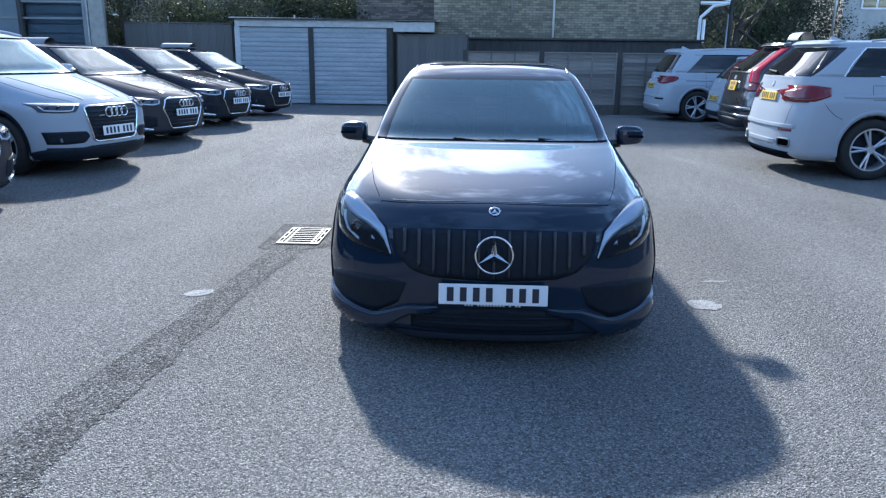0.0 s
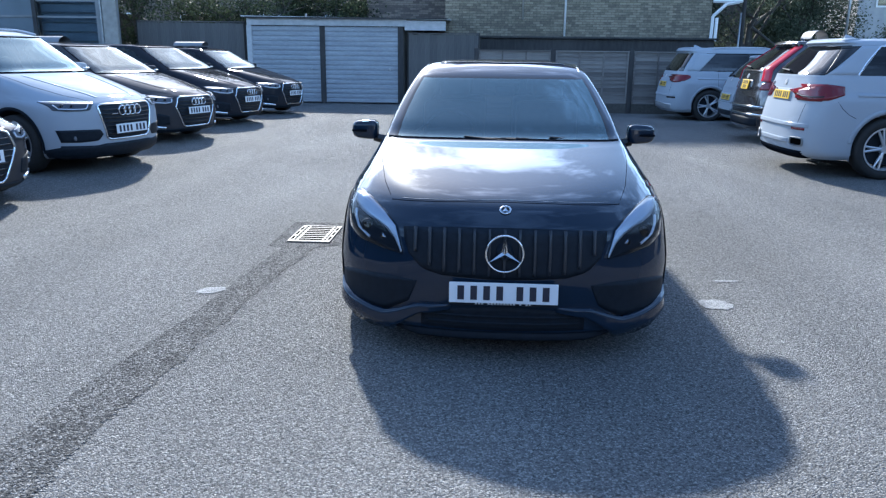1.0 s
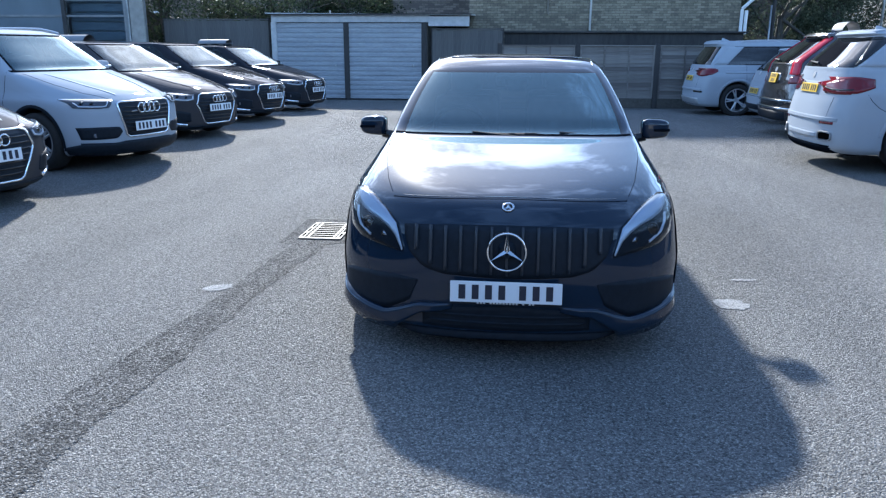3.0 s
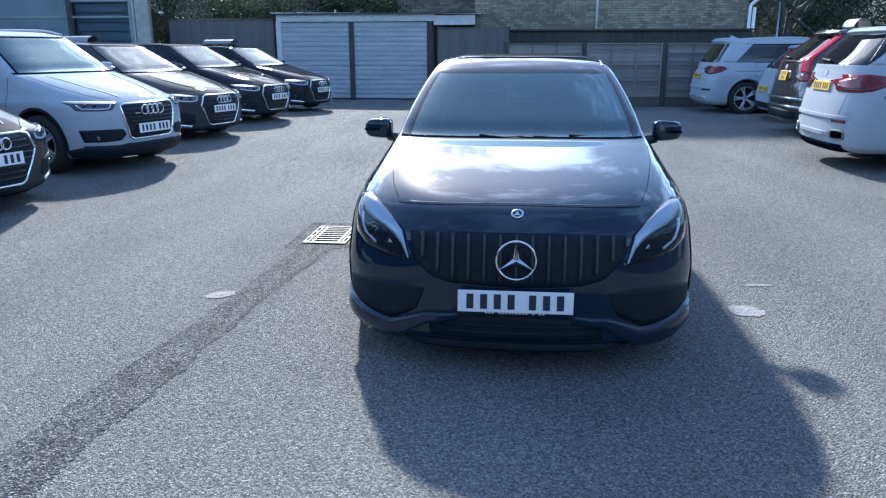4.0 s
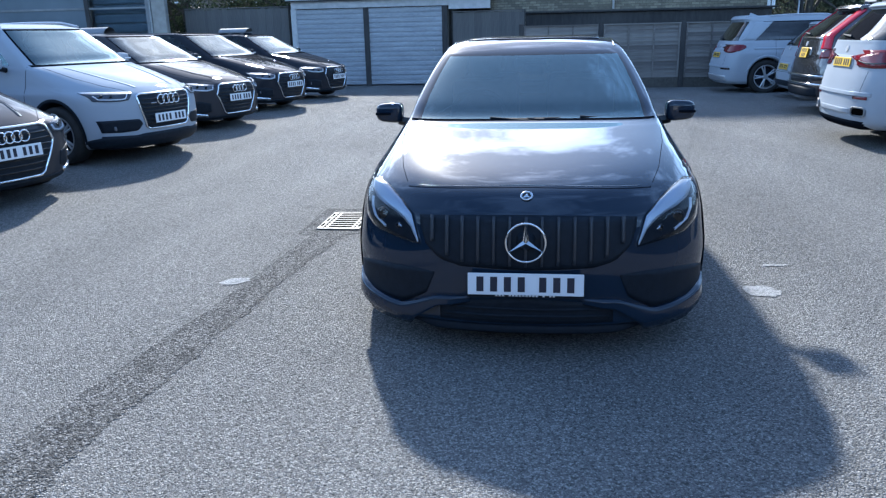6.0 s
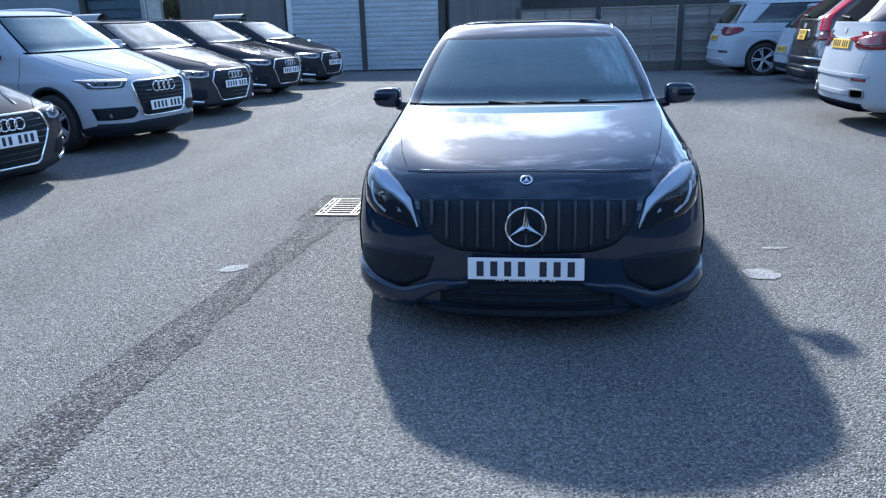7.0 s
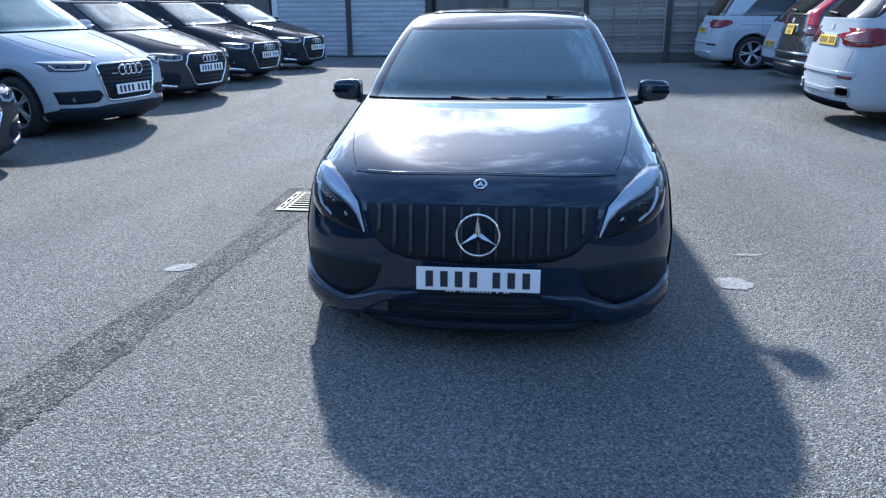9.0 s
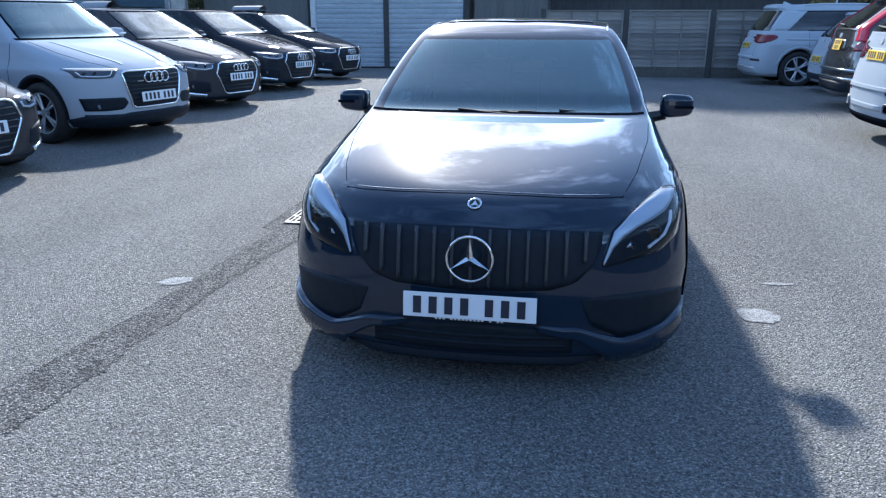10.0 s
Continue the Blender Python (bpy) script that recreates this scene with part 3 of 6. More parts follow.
def cabin(parent, spec):
    """Dark tub under the glass with dash, steering wheel and seats."""
    z0, yd = spec["belt"], spec["dash"]
    w = spec["cabin_w"]
    box("cabin_floor", (-w, yd, 0.30), (w, spec["cabin_end"], 0.34), M_cabin, parent)
    bm = bmesh.new()
    add_box(bm, (-w, yd - 0.25, z0 - 0.20), (w, yd + 0.35, z0 - 0.05), 0.04)
    part("dashboard", bm, M_cabin, parent)
    bm = bmesh.new()
    add_torus(bm, (0, 0, 0), 0.18, 0.017, "y", 32, 8)
    add_box(bm, (-0.17, -0.015, -0.03), (0.17, 0.015, 0.03), 0.008)
    for v in bm.verts:
        v.co = pose(-0.36, yd + 0.48, z0 - 0.04, 25) @ v.co
    part("steering_wheel", bm, M_cabin, parent, smooth=True)
    for x in (-0.36, 0.36):
        for y in (yd + 1.0, yd + 1.9):
            bm = bmesh.new()
            add_box(bm, (x - 0.25, y - 0.45, 0.36), (x + 0.25, y + 0.1, 0.56), 0.05)
            add_box(bm, (x - 0.24, y, 0.5), (x + 0.24, y + 0.14, z0 + 0.16), 0.05)
            add_box(bm, (x - 0.12, y + 0.02, z0 + 0.18), (x + 0.12, y + 0.11, z0 + 0.36), 0.04)
            part("seat", bm, M_cabin, parent, smooth=True)


def car_base(name, m, spec, material, label, group="", trim_mat=None, m_rim=None, privacy=False):
    """Skin, glass, pillars, roof, wheels, cabin and mirrors of a car. Local: nose at y 0, tail at y length, x to its left hand."""
    trim_mat = trim_mat or material
    car = thing(name, m, label, "car", group)
    sk = Skin(spec)
    kb, kr = sk.level(spec["belt"]), sk.level(spec["glass_top"])
    n = sk.npt
    cols = range(n)
    arches = [(y, spec["wheel_r"] + 0.015, spec["wheel_r"] + 0.05) for y in spec["wheel_y"]]
    k0 = 0
    # the painted panels, each one that could be unbolted
    L, zh, yc = spec["length"], spec.get("zh", 0.775), sk.grid[kb][0][1]
    d0, d1, d2 = yc + 0.10, yc + 1.22, L - 0.98

    def is_bonnet(x, y, z):
        return z > zh and y < d0 and abs(x) < 0.60 + 0.10 * y
    rules = [("bonnet", is_bonnet), ("front_bumper", lambda x, y, z: y < 0.42 and not is_bonnet(x, y, z) and z > spec.get("tuck", -1.0) * max(abs(x) - 0.55, 0) + (0.12 if "tuck" in spec else 0)),
             ("rear_bumper", lambda x, y, z: y > L - 0.40 and z < 0.60), ("tailgate", lambda x, y, z: y > L - 0.40 and z >= 0.60)]
    for s in (1, -1):
        rules += [("front_wing", lambda x, y, z, s=s: x * s > 0 and 0.42 <= y < d0 and not is_bonnet(x, y, z)),
                  ("front_door", lambda x, y, z, s=s: x * s > 0 and d0 <= y < d1), ("rear_door", lambda x, y, z, s=s: x * s > 0 and d1 <= y < d2),
                  ("rear_wing", lambda x, y, z, s=s: x * s > 0 and d2 <= y <= L - 0.40)]
    for name_, rule in rules:
        sk.panel(name_, k0, kb, cols, material, car, arches=arches, want=rule)
    f = NF - 6
    gl, gs = spec.get("screen", M_glass), (M_dark_glass if privacy else M_glass)
    gr = spec.get("rear_glass", gs)
    sk.panel("windscreen", kb, kr - 1, range(-f + 1, f - 1), gl, car, "sloping glass windscreen")
    sk.panel("screen_edge", kr - 1, kr, range(-f, f), spec.get("edge", M_seal), car)
    half = NF + NS + NR
    inset = spec.get("tail_glass", 4)
    tail = range(half - NR + inset, half + NR - inset)
    sk.panel("rear_window", kb, kr, tail, gr, car, "glass rear window")
    for s in (1, -1):
        def side(a, b):
            return range(a, b) if s > 0 else range(n - b, n - a)
        sk.panel("screen_edge", kb, kr - 1, side(f - 1, f), spec.get("edge", M_seal), car)
        sk.panel("front_pillar", kb, kr, side(f, NF + 3), trim_mat, car)
        q = [round(NS * f) for f in spec.get("pillars", (0.44, 0.50, 0.78))]
        sk.panel("side_window", kb, kr, side(NF + 3, NF + q[0]), gl, car)
        sk.panel("door_pillar", kb, kr, side(NF + q[0], NF + q[1]), M_gloss, car)
        sk.panel("side_window", kb, kr, side(NF + q[1], NF + q[2]), gs, car)
        sk.panel("rear_pillar", kb, kr, side(NF + q[2], half - NR + inset), material, car)
    sk.panel("roof", kr, sk.nl - 1, cols, material, car)
    cap = sk.grid[-1]
    me = mesh_of("roof_crown", cap, [tuple(range(len(cap)))], material)
    put("roof_crown", me, car)
    for y in spec["wheel_y"]:
        for s in (1, -1):
            x = s * (spec["track"] - 0.12)
            wheel(car, x, y, spec["wheel_r"], 0.24, spec["rim_r"], spec.get("spokes", 5), m_rim or M_alloy, s)
            bm = bmesh.new()
            for a in range(25):
                t = math.pi * (a / 24 * 1.16 - 0.08)
                rr = spec["wheel_r"] + 0.05
                py, pz = y - math.cos(t) * rr, spec["wheel_r"] + 0.015 + math.sin(t) * rr
                hit = sk.cast("right" if s > 0 else "left", y - math.cos(t) * (rr + 0.015), max(spec["wheel_r"] + 0.015 + math.sin(t) * (rr + 0.015), 0.2))[0]
                for dx, dr in ((0.006, -0.012), (0.010, 0.0), (0.004, 0.028), (-0.3, -0.012)):
                    k = (rr + dr) / rr
                    bm.verts.new((hit.x + s * dx if dx > -0.2 else s * 0.45, y + (py - y) * k, spec["wheel_r"] + 0.015 + (pz - spec["wheel_r"] - 0.015) * k))
            bm.verts.ensure_lookup_table()
            for a in range(24):
                for (i, j) in ((2, 1), (1, 0), (0, 3)):
                    bm.faces.new([bm.verts[4 * a + i], bm.verts[4 * a + j], bm.verts[4 * a + 4 + j], bm.verts[4 * a + 4 + i]])
            part("wheel_arch", bm, spec.get("arch_mat", M_hazed_matt), car, smooth=True)
    box("underbody", (-spec["track"] + 0.30, 0.35, 0.20), (spec["track"] - 0.30, spec["length"] - 0.3, 0.30), M_hazed_matt, car)
    cabin(car, spec)
    return car, sk


HERO = dict(tuck=0.2, screen=M_screen, rear_glass=M_tint, edge=M_tint, length=4.29, belt=0.975, glass_top=1.335, dash=1.45, cabin_w=0.66, cabin_end=3.7, wheel_y=(0.86, 3.56), wheel_r=0.315, rim_r=0.225, track=0.885, bow=0.03, crease=0.006, crease_z=0.78, levels=[
    (0.13, 0.08, 4.15, 0.825, 0.48, 2.35, 0.4, 2.4),
    (0.17, 0.03, 4.22, 0.866, 0.52, 2.35, 0.4, 2.4),
    (0.25, 0.028, 4.25, 0.882, 0.56, 2.3, 0.4, 2.4),
    (0.33, 0.020, 4.27, 0.888, 0.58, 2.25, 0.42, 2.4),
    (0.44, 0.015, 4.28, 0.891, 0.575, 2.2, 0.42, 2.4),
    (0.56, 0.021, 4.28, 0.884, 0.622, 2.15, 0.42, 2.4),
    (0.66, 0.045, 4.26, 0.876, 0.665, 2.15, 0.42, 2.4),
    (0.715, 0.085, 4.25, 0.868, 0.705, 2.1, 0.42, 2.4),
    (0.755, 0.13, 4.24, 0.855, 0.74, 2.1, 0.42, 2.4),
    (0.785, 0.20, 4.23, 0.842, 0.78, 2.2, 0.42, 2.4),
    (0.82, 0.34, 4.22, 0.828, 0.80, 2.5, 0.42, 2.4),
    (0.86, 0.55, 4.20, 0.812, 0.76, 2.9, 0.42, 2.4),
    (0.90, 0.79, 4.17, 0.796, 0.66, 3.2, 0.42, 2.4),
    (0.94, 1.06, 4.12, 0.778, 0.46, 3.6, 0.42, 2.4),
    (0.975, 1.27, 4.06, 0.755, 0.26, 4.0, 0.40, 2.4),
    (1.06, 1.43, 3.98, 0.733, 0.25, 4.2, 0.36, 2.4),
    (1.16, 1.62, 3.86, 0.700, 0.25, 4.2, 0.32, 2.4),
    (1.26, 1.81, 3.72, 0.658, 0.25, 4.2, 0.30, 2.4),
    (1.335, 1.96, 3.60, 0.618, 0.25, 4.2, 0.28, 2.4),
    (1.38, 2.08, 3.52, 0.588, 0.25, 4.0, 0.28, 2.4),
    (1.41, 2.19, 3.46, 0.552, 0.30, 2.6, 0.28, 2.4),
    (1.425, 2.30, 3.38, 0.46, 0.30, 2.4, 0.28, 2.4),
    (1.434, 2.48, 3.20, 0.22, 0.25, 2.2, 0.2, 2.2),
])


def mirrored(pts, s):
    return [(s * a, b) for a, b in pts]


def rings(parent, sk, z, r=0.052, gap=0.078):
    emblem = thing("ring_emblem", pose(0, 0, 0), "", "")
    emblem.parent = parent
    y = sk.cast("front", 0, z)[0].y - 0.022
    for k in range(4):
        bm = bmesh.new()
        add_torus(bm, ((k - 1.5) * gap, y - 0.002 * (k % 2), z), r, 0.0075, "y", 28, 6)
        part("ring", bm, M_chrome, emblem, smooth=True)


def headlamp(car, sk, s, low, high, bulbs, bowl=None, brow=None, guides=(), width=0.009):
    """A headlamp: dark bowl, projectors, a broad clear brow, thin light strips and a clear cover."""
    lo, hi = mirrored(low, s), mirrored(high, s)
    lamp = sk.drape("headlamp", lo, hi, "front", bowl or M_hazed_matt, car, 0.004, 20, 6)
    if brow:
        sk.drape("light_guide", mirrored(brow[0], s), mirrored(brow[1], s), "front", M_brow, lamp, 0.010, 20, 4, "clear grey light guide")
    for line in guides:
        sk.line("daytime_strip", mirrored(line, s), "front", M_strip, lamp, width, 0.013)
    for bx, bz, br in bulbs:
        p, n = sk.cast("front", s * bx, bz)
        q = Vector((n.x * 0.4, n.y, 0)).normalized()
        bm = bmesh.new()
        add_torus(bm, (0, 0, 0), br, br * 0.09, "z", 24, 6)
        turn = Matrix.Translation(p + q * 0.006) @ q.to_track_quat("Z", "Y").to_matrix().to_4x4()
        for v in bm.verts:
            v.co = turn @ v.co
        part("projector_ring", bm, M_fin, lamp, smooth=True)
        bm = bmesh.new()
        bmesh.ops.create_uvsphere(bm, u_segments=16, v_segments=8, radius=br * 0.85)
        for v in bm.verts:
            v.co = turn @ Vector((v.co.x, v.co.y, v.co.z * 0.25))
        part("projector_glass", bm, M_gloss, lamp, smooth=True)
    sk.drape("lamp_cover", lo, hi, "front", M_lens, lamp, 0.018, 20, 6, sink=0.0)
    return lamp


# the black hatchback in the middle of the yard
def build_hero():
    car, sk = car_base("hatchback_car", pose(0, 0, 0), HERO, M_hazed_black, "glossy black five-door hatchback parked alone on the asphalt yard", m_rim=M_gloss)
    low = [(-0.492, 0.610), (-0.470, 0.540), (-0.40, 0.470), (-0.303, 0.444), (0, 0.434), (0.303, 0.444), (0.40, 0.470), (0.470, 0.540), (0.492, 0.610)]
    high = [(-0.495, 0.658), (-0.25, 0.676), (0, 0.682), (0.25, 0.676), (0.495, 0.658)]
    grille = sk.drape("grille", low, high, "front", M_hazed_matt, car, 0.002, 36, 8, "black grille with upright bars", by_x=True)
    for k in range(-6, 7):
        x = k * 0.0715
        zl = np.interp(abs(x), [0, 0.303, 0.38, 0.455], [0.452, 0.466, 0.50, 0.575])
        zt = 0.672 - 0.06 * x * x
        sk.drape("slat", [(x - 0.006, zl), (x - 0.006, zt)], [(x + 0.006, zl), (x + 0.006, zt)], "front", M_fin, grille, 0.016, 8, 2)
    star = thing("star_emblem", pose(0, -0.012, 0.571), "", "")
    star.parent = car
    bm = bmesh.new()
    add_torus(bm, (0, 0, 0), 0.088, 0.0050, "y", 56, 8)
    part("ring", bm, M_chrome, star, "chrome ring", smooth=True)
    for k in range(3):
        a = math.pi / 2 + k * 2 * math.pi / 3
        tip, wid = Vector((math.cos(a), 0, math.sin(a))) * 0.087, Vector((-math.sin(a), 0, math.cos(a))) * 0.0145
        bm = bmesh.new()
        vs = [bm.verts.new(p) for p in (Vector((0, 0.004, 0)) - wid, Vector((0, 0.004, 0)) + wid, tip + wid * 0.12, tip - wid * 0.12, Vector((0, -0.012, 0)), tip * 0.97 + Vector((0, -0.004, 0)))]
        for f in ((0, 4, 5, 3), (4, 1, 2, 5), (0, 3, 2, 1), (3, 5, 2), (0, 1, 4)):
            bm.faces.new([vs[i] for i in f])
        part("point", bm, M_chrome, star)
    bm = bmesh.new()
    add_tube(bm, (0, 0.004, 0), (0, 0.05, 0), 0.03, 0.05, 16)
    part("mount", bm, M_hazed_matt, star)
    p, n = sk.cast("front", 0, 0.752)
    bdg = thing("bonnet_badge", Matrix.Translation(p) @ n.to_track_quat("Z", "Y").to_matrix().to_4x4(), "", "")
    bdg.parent = car
    bm = bmesh.new()
    add_tube(bm, (0, 0, -0.002), (0, 0, 0.003), 0.029, 0.028, 28)
    part("badge_disc", bm, M_gloss, bdg, "small round dark badge")
    bm = bmesh.new()
    add_torus(bm, (0, 0, 0.003), 0.0245, 0.0048, "z", 28, 8)
    part("badge_ring", bm, M_silver, bdg, "pale metal ring", smooth=True)
    for k in range(3):
        bm = bmesh.new()
        q = pose(0, 0, 0.0035, 0, 0, 90 + 120 * k)
        v = [bm.verts.new(q @ Vector(c)) for c in ((-0.004, 0, 0), (0.0045, -0.006, 0), (0.021, 0, 0), (0.0045, 0.006, 0), (0.003, 0, 0.003))]
        for e in range(4):
            bm.faces.new((v[e], v[(e + 1) % 4], v[4]))
        part("badge_point", bm, M_silver, bdg)
    plate(car, pose(0, -0.012, 0.377, -7), M_pwhite, PLATE, 0.52, 0.1)
    holder = box("plate_holder", (-0.262, -0.006, 0.312), (0.262, 0.02, 0.330), M_hazed_matt, car)
    for k in range(18):
        if k not in (3, 13, 15):
            box("bar", (-0.135 + k * 0.0152, -0.0085, 0.317), (-0.135 + k * 0.0152 + 0.0095, -0.006, 0.324), M_pwhite, holder)
    for s in (1, -1):
        headlamp(car, sk, s,
                 [(0.795, 0.735), (0.810, 0.684), (0.790, 0.605), (0.720, 0.562), (0.631, 0.548), (0.498, 0.528)],
                 [(0.795, 0.748), (0.740, 0.760), (0.670, 0.742), (0.600, 0.708), (0.535, 0.660), (0.497, 0.538)],
                 [(0.690, 0.628, 0.036), (0.604, 0.596, 0.016)],
                 brow=([(0.786, 0.722), (0.753, 0.694), (0.692, 0.674), (0.624, 0.656), (0.573, 0.630), (0.536, 0.596), (0.502, 0.534)], [(0.792, 0.744), (0.740, 0.756), (0.672, 0.738), (0.603, 0.704), (0.538, 0.655), (0.500, 0.540)]),
                 guides=[[(0.768, 0.684), (0.762, 0.650), (0.738, 0.612), (0.672, 0.578)]], width=0.008)
        sk.drape("lamp_reflector", mirrored([(0.585, 0.590), (0.612, 0.590)], s), mirrored([(0.590, 0.596), (0.603, 0.613)], s), "front", M_silver, car, 0.010, 3, 2)
        sk.drape("side_intake", mirrored([(0.425, 0.396), (0.467, 0.292), (0.581, 0.228), (0.757, 0.228), (0.862, 0.262)], s),
                 mirrored([(0.425, 0.402), (0.55, 0.412), (0.70, 0.405), (0.79, 0.39), (0.842, 0.365)], s), "front", M_hazed_matt, car, 0.003, 20, 6)
        sk.drape("bumper_blade", mirrored([(0.25, 0.270), (0.40, 0.246), (0.48, 0.190), (0.555, 0.142), (0.66, 0.152), (0.76, 0.175), (0.852, 0.220), (0.876, 0.28)], s),
                 mirrored([(0.25, 0.296), (0.42, 0.288), (0.525, 0.246), (0.585, 0.226), (0.66, 0.232), (0.76, 0.250), (0.845, 0.282), (0.866, 0.315)], s), "front", M_hazed_black, car, 0.032, 30, 4, fade=4)
        for k in range(2):
            sk.drape("corner_vent", mirrored([(0.868, 0.30 + 0.06 * k), (0.885, 0.30 + 0.06 * k)], s), mirrored([(0.868, 0.34 + 0.06 * k), (0.885, 0.34 + 0.06 * k)], s), "front", M_hazed_matt, car, 0.002, 3, 3)
        sk.line("bonnet_gap", mirrored([(0.573, 0.321), (0.605, 0.42), (0.639, 0.537), (0.673, 0.718), (0.715, 0.95), (0.738, 1.22)], s), "top", M_seal, car, 0.003, 0.0003)
        mirror(car, s * 0.932, 1.70, 0.975, s, M_hazed_black, (0.185, 0.17, 0.14), M_seal)
        sk.line("door_gap", [(1.42, 0.30), (1.38, 0.6), (1.36, 0.95)], "right" if s > 0 else "left", M_hazed_matt, car)
        sk.line("door_gap", [(2.45, 0.28), (2.45, 0.96)], "right" if s > 0 else "left", M_hazed_matt, car)
        sk.drape("sill_skirt", [(1.25, 0.15), (3.2, 0.15)], [(1.25, 0.24), (3.2, 0.24)], "right" if s > 0 else "left", M_gloss, car, 0.02, 20, 3)
    sk.line("bonnet_lip", [(-0.52, 0.769), (-0.38, 0.776), (-0.213, 0.783), (0, 0.787), (0.213, 0.783), (0.38, 0.776), (0.52, 0.769)], "front", M_hazed_black, car, 0.004, 0.0015)
    sk.line("bonnet_gap", [(-0.573, 0.758), (-0.38, 0.769), (-0.213, 0.777), (0, 0.781), (0.213, 0.777), (0.38, 0.769), (0.573, 0.758)], "front", M_seal, car, 0.006, 0.0008)
    sk.drape("lower_mouth", [(-0.40, 0.178), (0, 0.172), (0.40, 0.178)], [(-0.40, 0.268), (0, 0.300), (0.40, 0.268)], "front", M_hazed_matt, car, 0.003, 24, 5)
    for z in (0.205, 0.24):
        sk.drape("mouth_bar", [(-0.38, z), (0.38, z)], [(-0.38, z + 0.01), (0.38, z + 0.01)], "front", M_hazed_matt, car, 0.012, 20, 2)
    sk.drape("front_splitter", [(-0.56, 0.136), (0, 0.133), (0.56, 0.136)], [(-0.56, 0.150), (0, 0.154), (0.56, 0.150)], "front", M_hazed_matt, car, 0.03, 30, 3, fade=4)
    belt = sk.grid[sk.level(0.975)]
    fr = [(belt[j][0], belt[j][1]) for j in range(-NF + 4, NF - 3)]
    sk.drape("scuttle", [(x, y - 0.03) for x, y in fr], [(x, y - 0.003) for x, y in fr], "top", M_seal, car, 0.002, 28, 3)
    for a, b in (((0.60, 1.335, 0.972), (-0.02, 1.262, 0.974)), ((0.08, 1.256, 0.968), (-0.56, 1.325, 0.974))):
        bm = bmesh.new()
        add_tube(bm, a, b, 0.010, 0.007, 8)
        add_tube(bm, Vector(a) + Vector((0, -0.03, -0.012)), (Vector(a) + Vector(b)) / 2 + Vector((0, -0.012, 0.012)), 0.007, 0.005, 8)
        part("wiper", bm, M_hazed_matt, car)
    for s in (1, -1):
        sk.line("roof_seam", mirrored([(0.545, 2.10), (0.555, 2.5), (0.555, 3.3)], s), "top", M_chrome, car, 0.010, 0.004, "bright roof seam trim")
    # a curved bright reflection in the windscreen, put in as a pale strip
    sk.line("screen_glint", [(-0.69, 1.345), (-0.60, 1.352), (-0.545, 1.37), (-0.49, 1.42), (-0.44, 1.49)], "top", M_silver, car, 0.005, -0.010, "pale line added behind the windscreen as a curved reflection")
    bm = bmesh.new()
    add_box(bm, (-0.075, -0.06, -0.05), (0.075, 0.06, 0.0), 0.02)
    for v in bm.verts:
        v.co = Vector((v.co.x * (1.15 if v.co.y > 0 else 0.8), v.co.y, v.co.z))
        v.co = pose(0.02, 1.86, 1.263, 28) @ v.co
    part("sensor_housing", bm, M_seal, car, "dark plastic housing at the top of the windscreen", smooth=True)
    sk.drape("sunroof", [(-0.46, 2.30), (0, 2.22), (0.46, 2.30)], [(-0.46, 3.05), (0, 3.05), (0.46, 3.05)], "top", M_gloss, car, 0.004, 16, 12)
    bm = bmesh.new()
    add_box(bm, (-0.12, 1.885, 1.235), (0.12, 1.95, 1.30), 0.015)
    add_box(bm, (-0.10, 1.92, 1.27), (0.10, 1.975, 1.32), 0.012)
    part("sensor_cover", bm, M_cabin, car)
    return car


def levels(length, w, zh, cowl, top, height, tail):
    """Skin levels from a few sizes: zh the bonnet's front edge, cowl and top the screen's foot and head as (y, z), tail the (y, z) at the rear window's foot and head."""
    (yc, zc), (yt, zt) = cowl, top
    (yb, zb), (yh, zhd) = tail
    rows = []
    for f, yf, dw, cf, nf, yr in ((0.17, 0.10, 0.09, 0.50, 2.3, 0.10), (0.22, 0.04, 0.03, 0.55, 2.3, 0.03), (0.33, 0.02, 0.01, 0.56, 2.3, 0.0), (0.46, 0.0, 0.0, 0.58, 2.3, 0.0), (0.60, 0.0, 0.0, 0.60, 2.3, 0.03)):
        rows.append((f * zh / 0.75, yf, length - yr, w - dw, cf, nf, 0.34, 2.6))
    rows.append((zh * 0.93, 0.03, length - 0.06, w - 0.005, 0.64, 2.3, 0.34, 2.6))
    rows.append((zh, 0.12, length - 0.07, w - 0.03, 0.72, 2.3, 0.34, 2.6))
    for k, (u, v, dw, cf) in enumerate(((0.18, 0.12, 0.05, 0.80), (0.40, 0.33, 0.065, 0.76), (0.62, 0.56, 0.08, 0.66), (0.83, 0.80, 0.095, 0.46), (1.0, 1.0, 0.115, 0.28))):
        z = zh + (zc - zh) * u
        t = min(max((z - zh) / (zb - zh), 0), 1)
        rows.append((z, 0.12 + (yc - 0.12) * v, length - 0.07 + (yb - length + 0.07) * t, w - dw, cf, 2.6 + 0.32 * k, 0.34, 2.6))
    for u in (0.25, 0.5, 0.75, 1.0):
        z = zc + (zt - zc) * u
        t = min(max((z - zb) / (zhd - zb), 0), 1)
        rows.append((z, yc + (yt - yc) * u, yb + (yh - yb) * t, w - 0.115 - 0.15 * u ** 1.2, 0.26, 4.0, 0.32, 3.2))
    g = height - zt
    for u, dy, dw in ((0.45, 0.12, 0.035), (0.78, 0.24, 0.08), (0.93, 0.38, 0.18), (1.0, 0.6, 0.42)):
        rows.append((zt + g * u, yt + dy, yh + 0.09 - dy * 0.3, w - 0.265 - dw, 0.28, 3.0, 0.28, 2.8))
    return rows


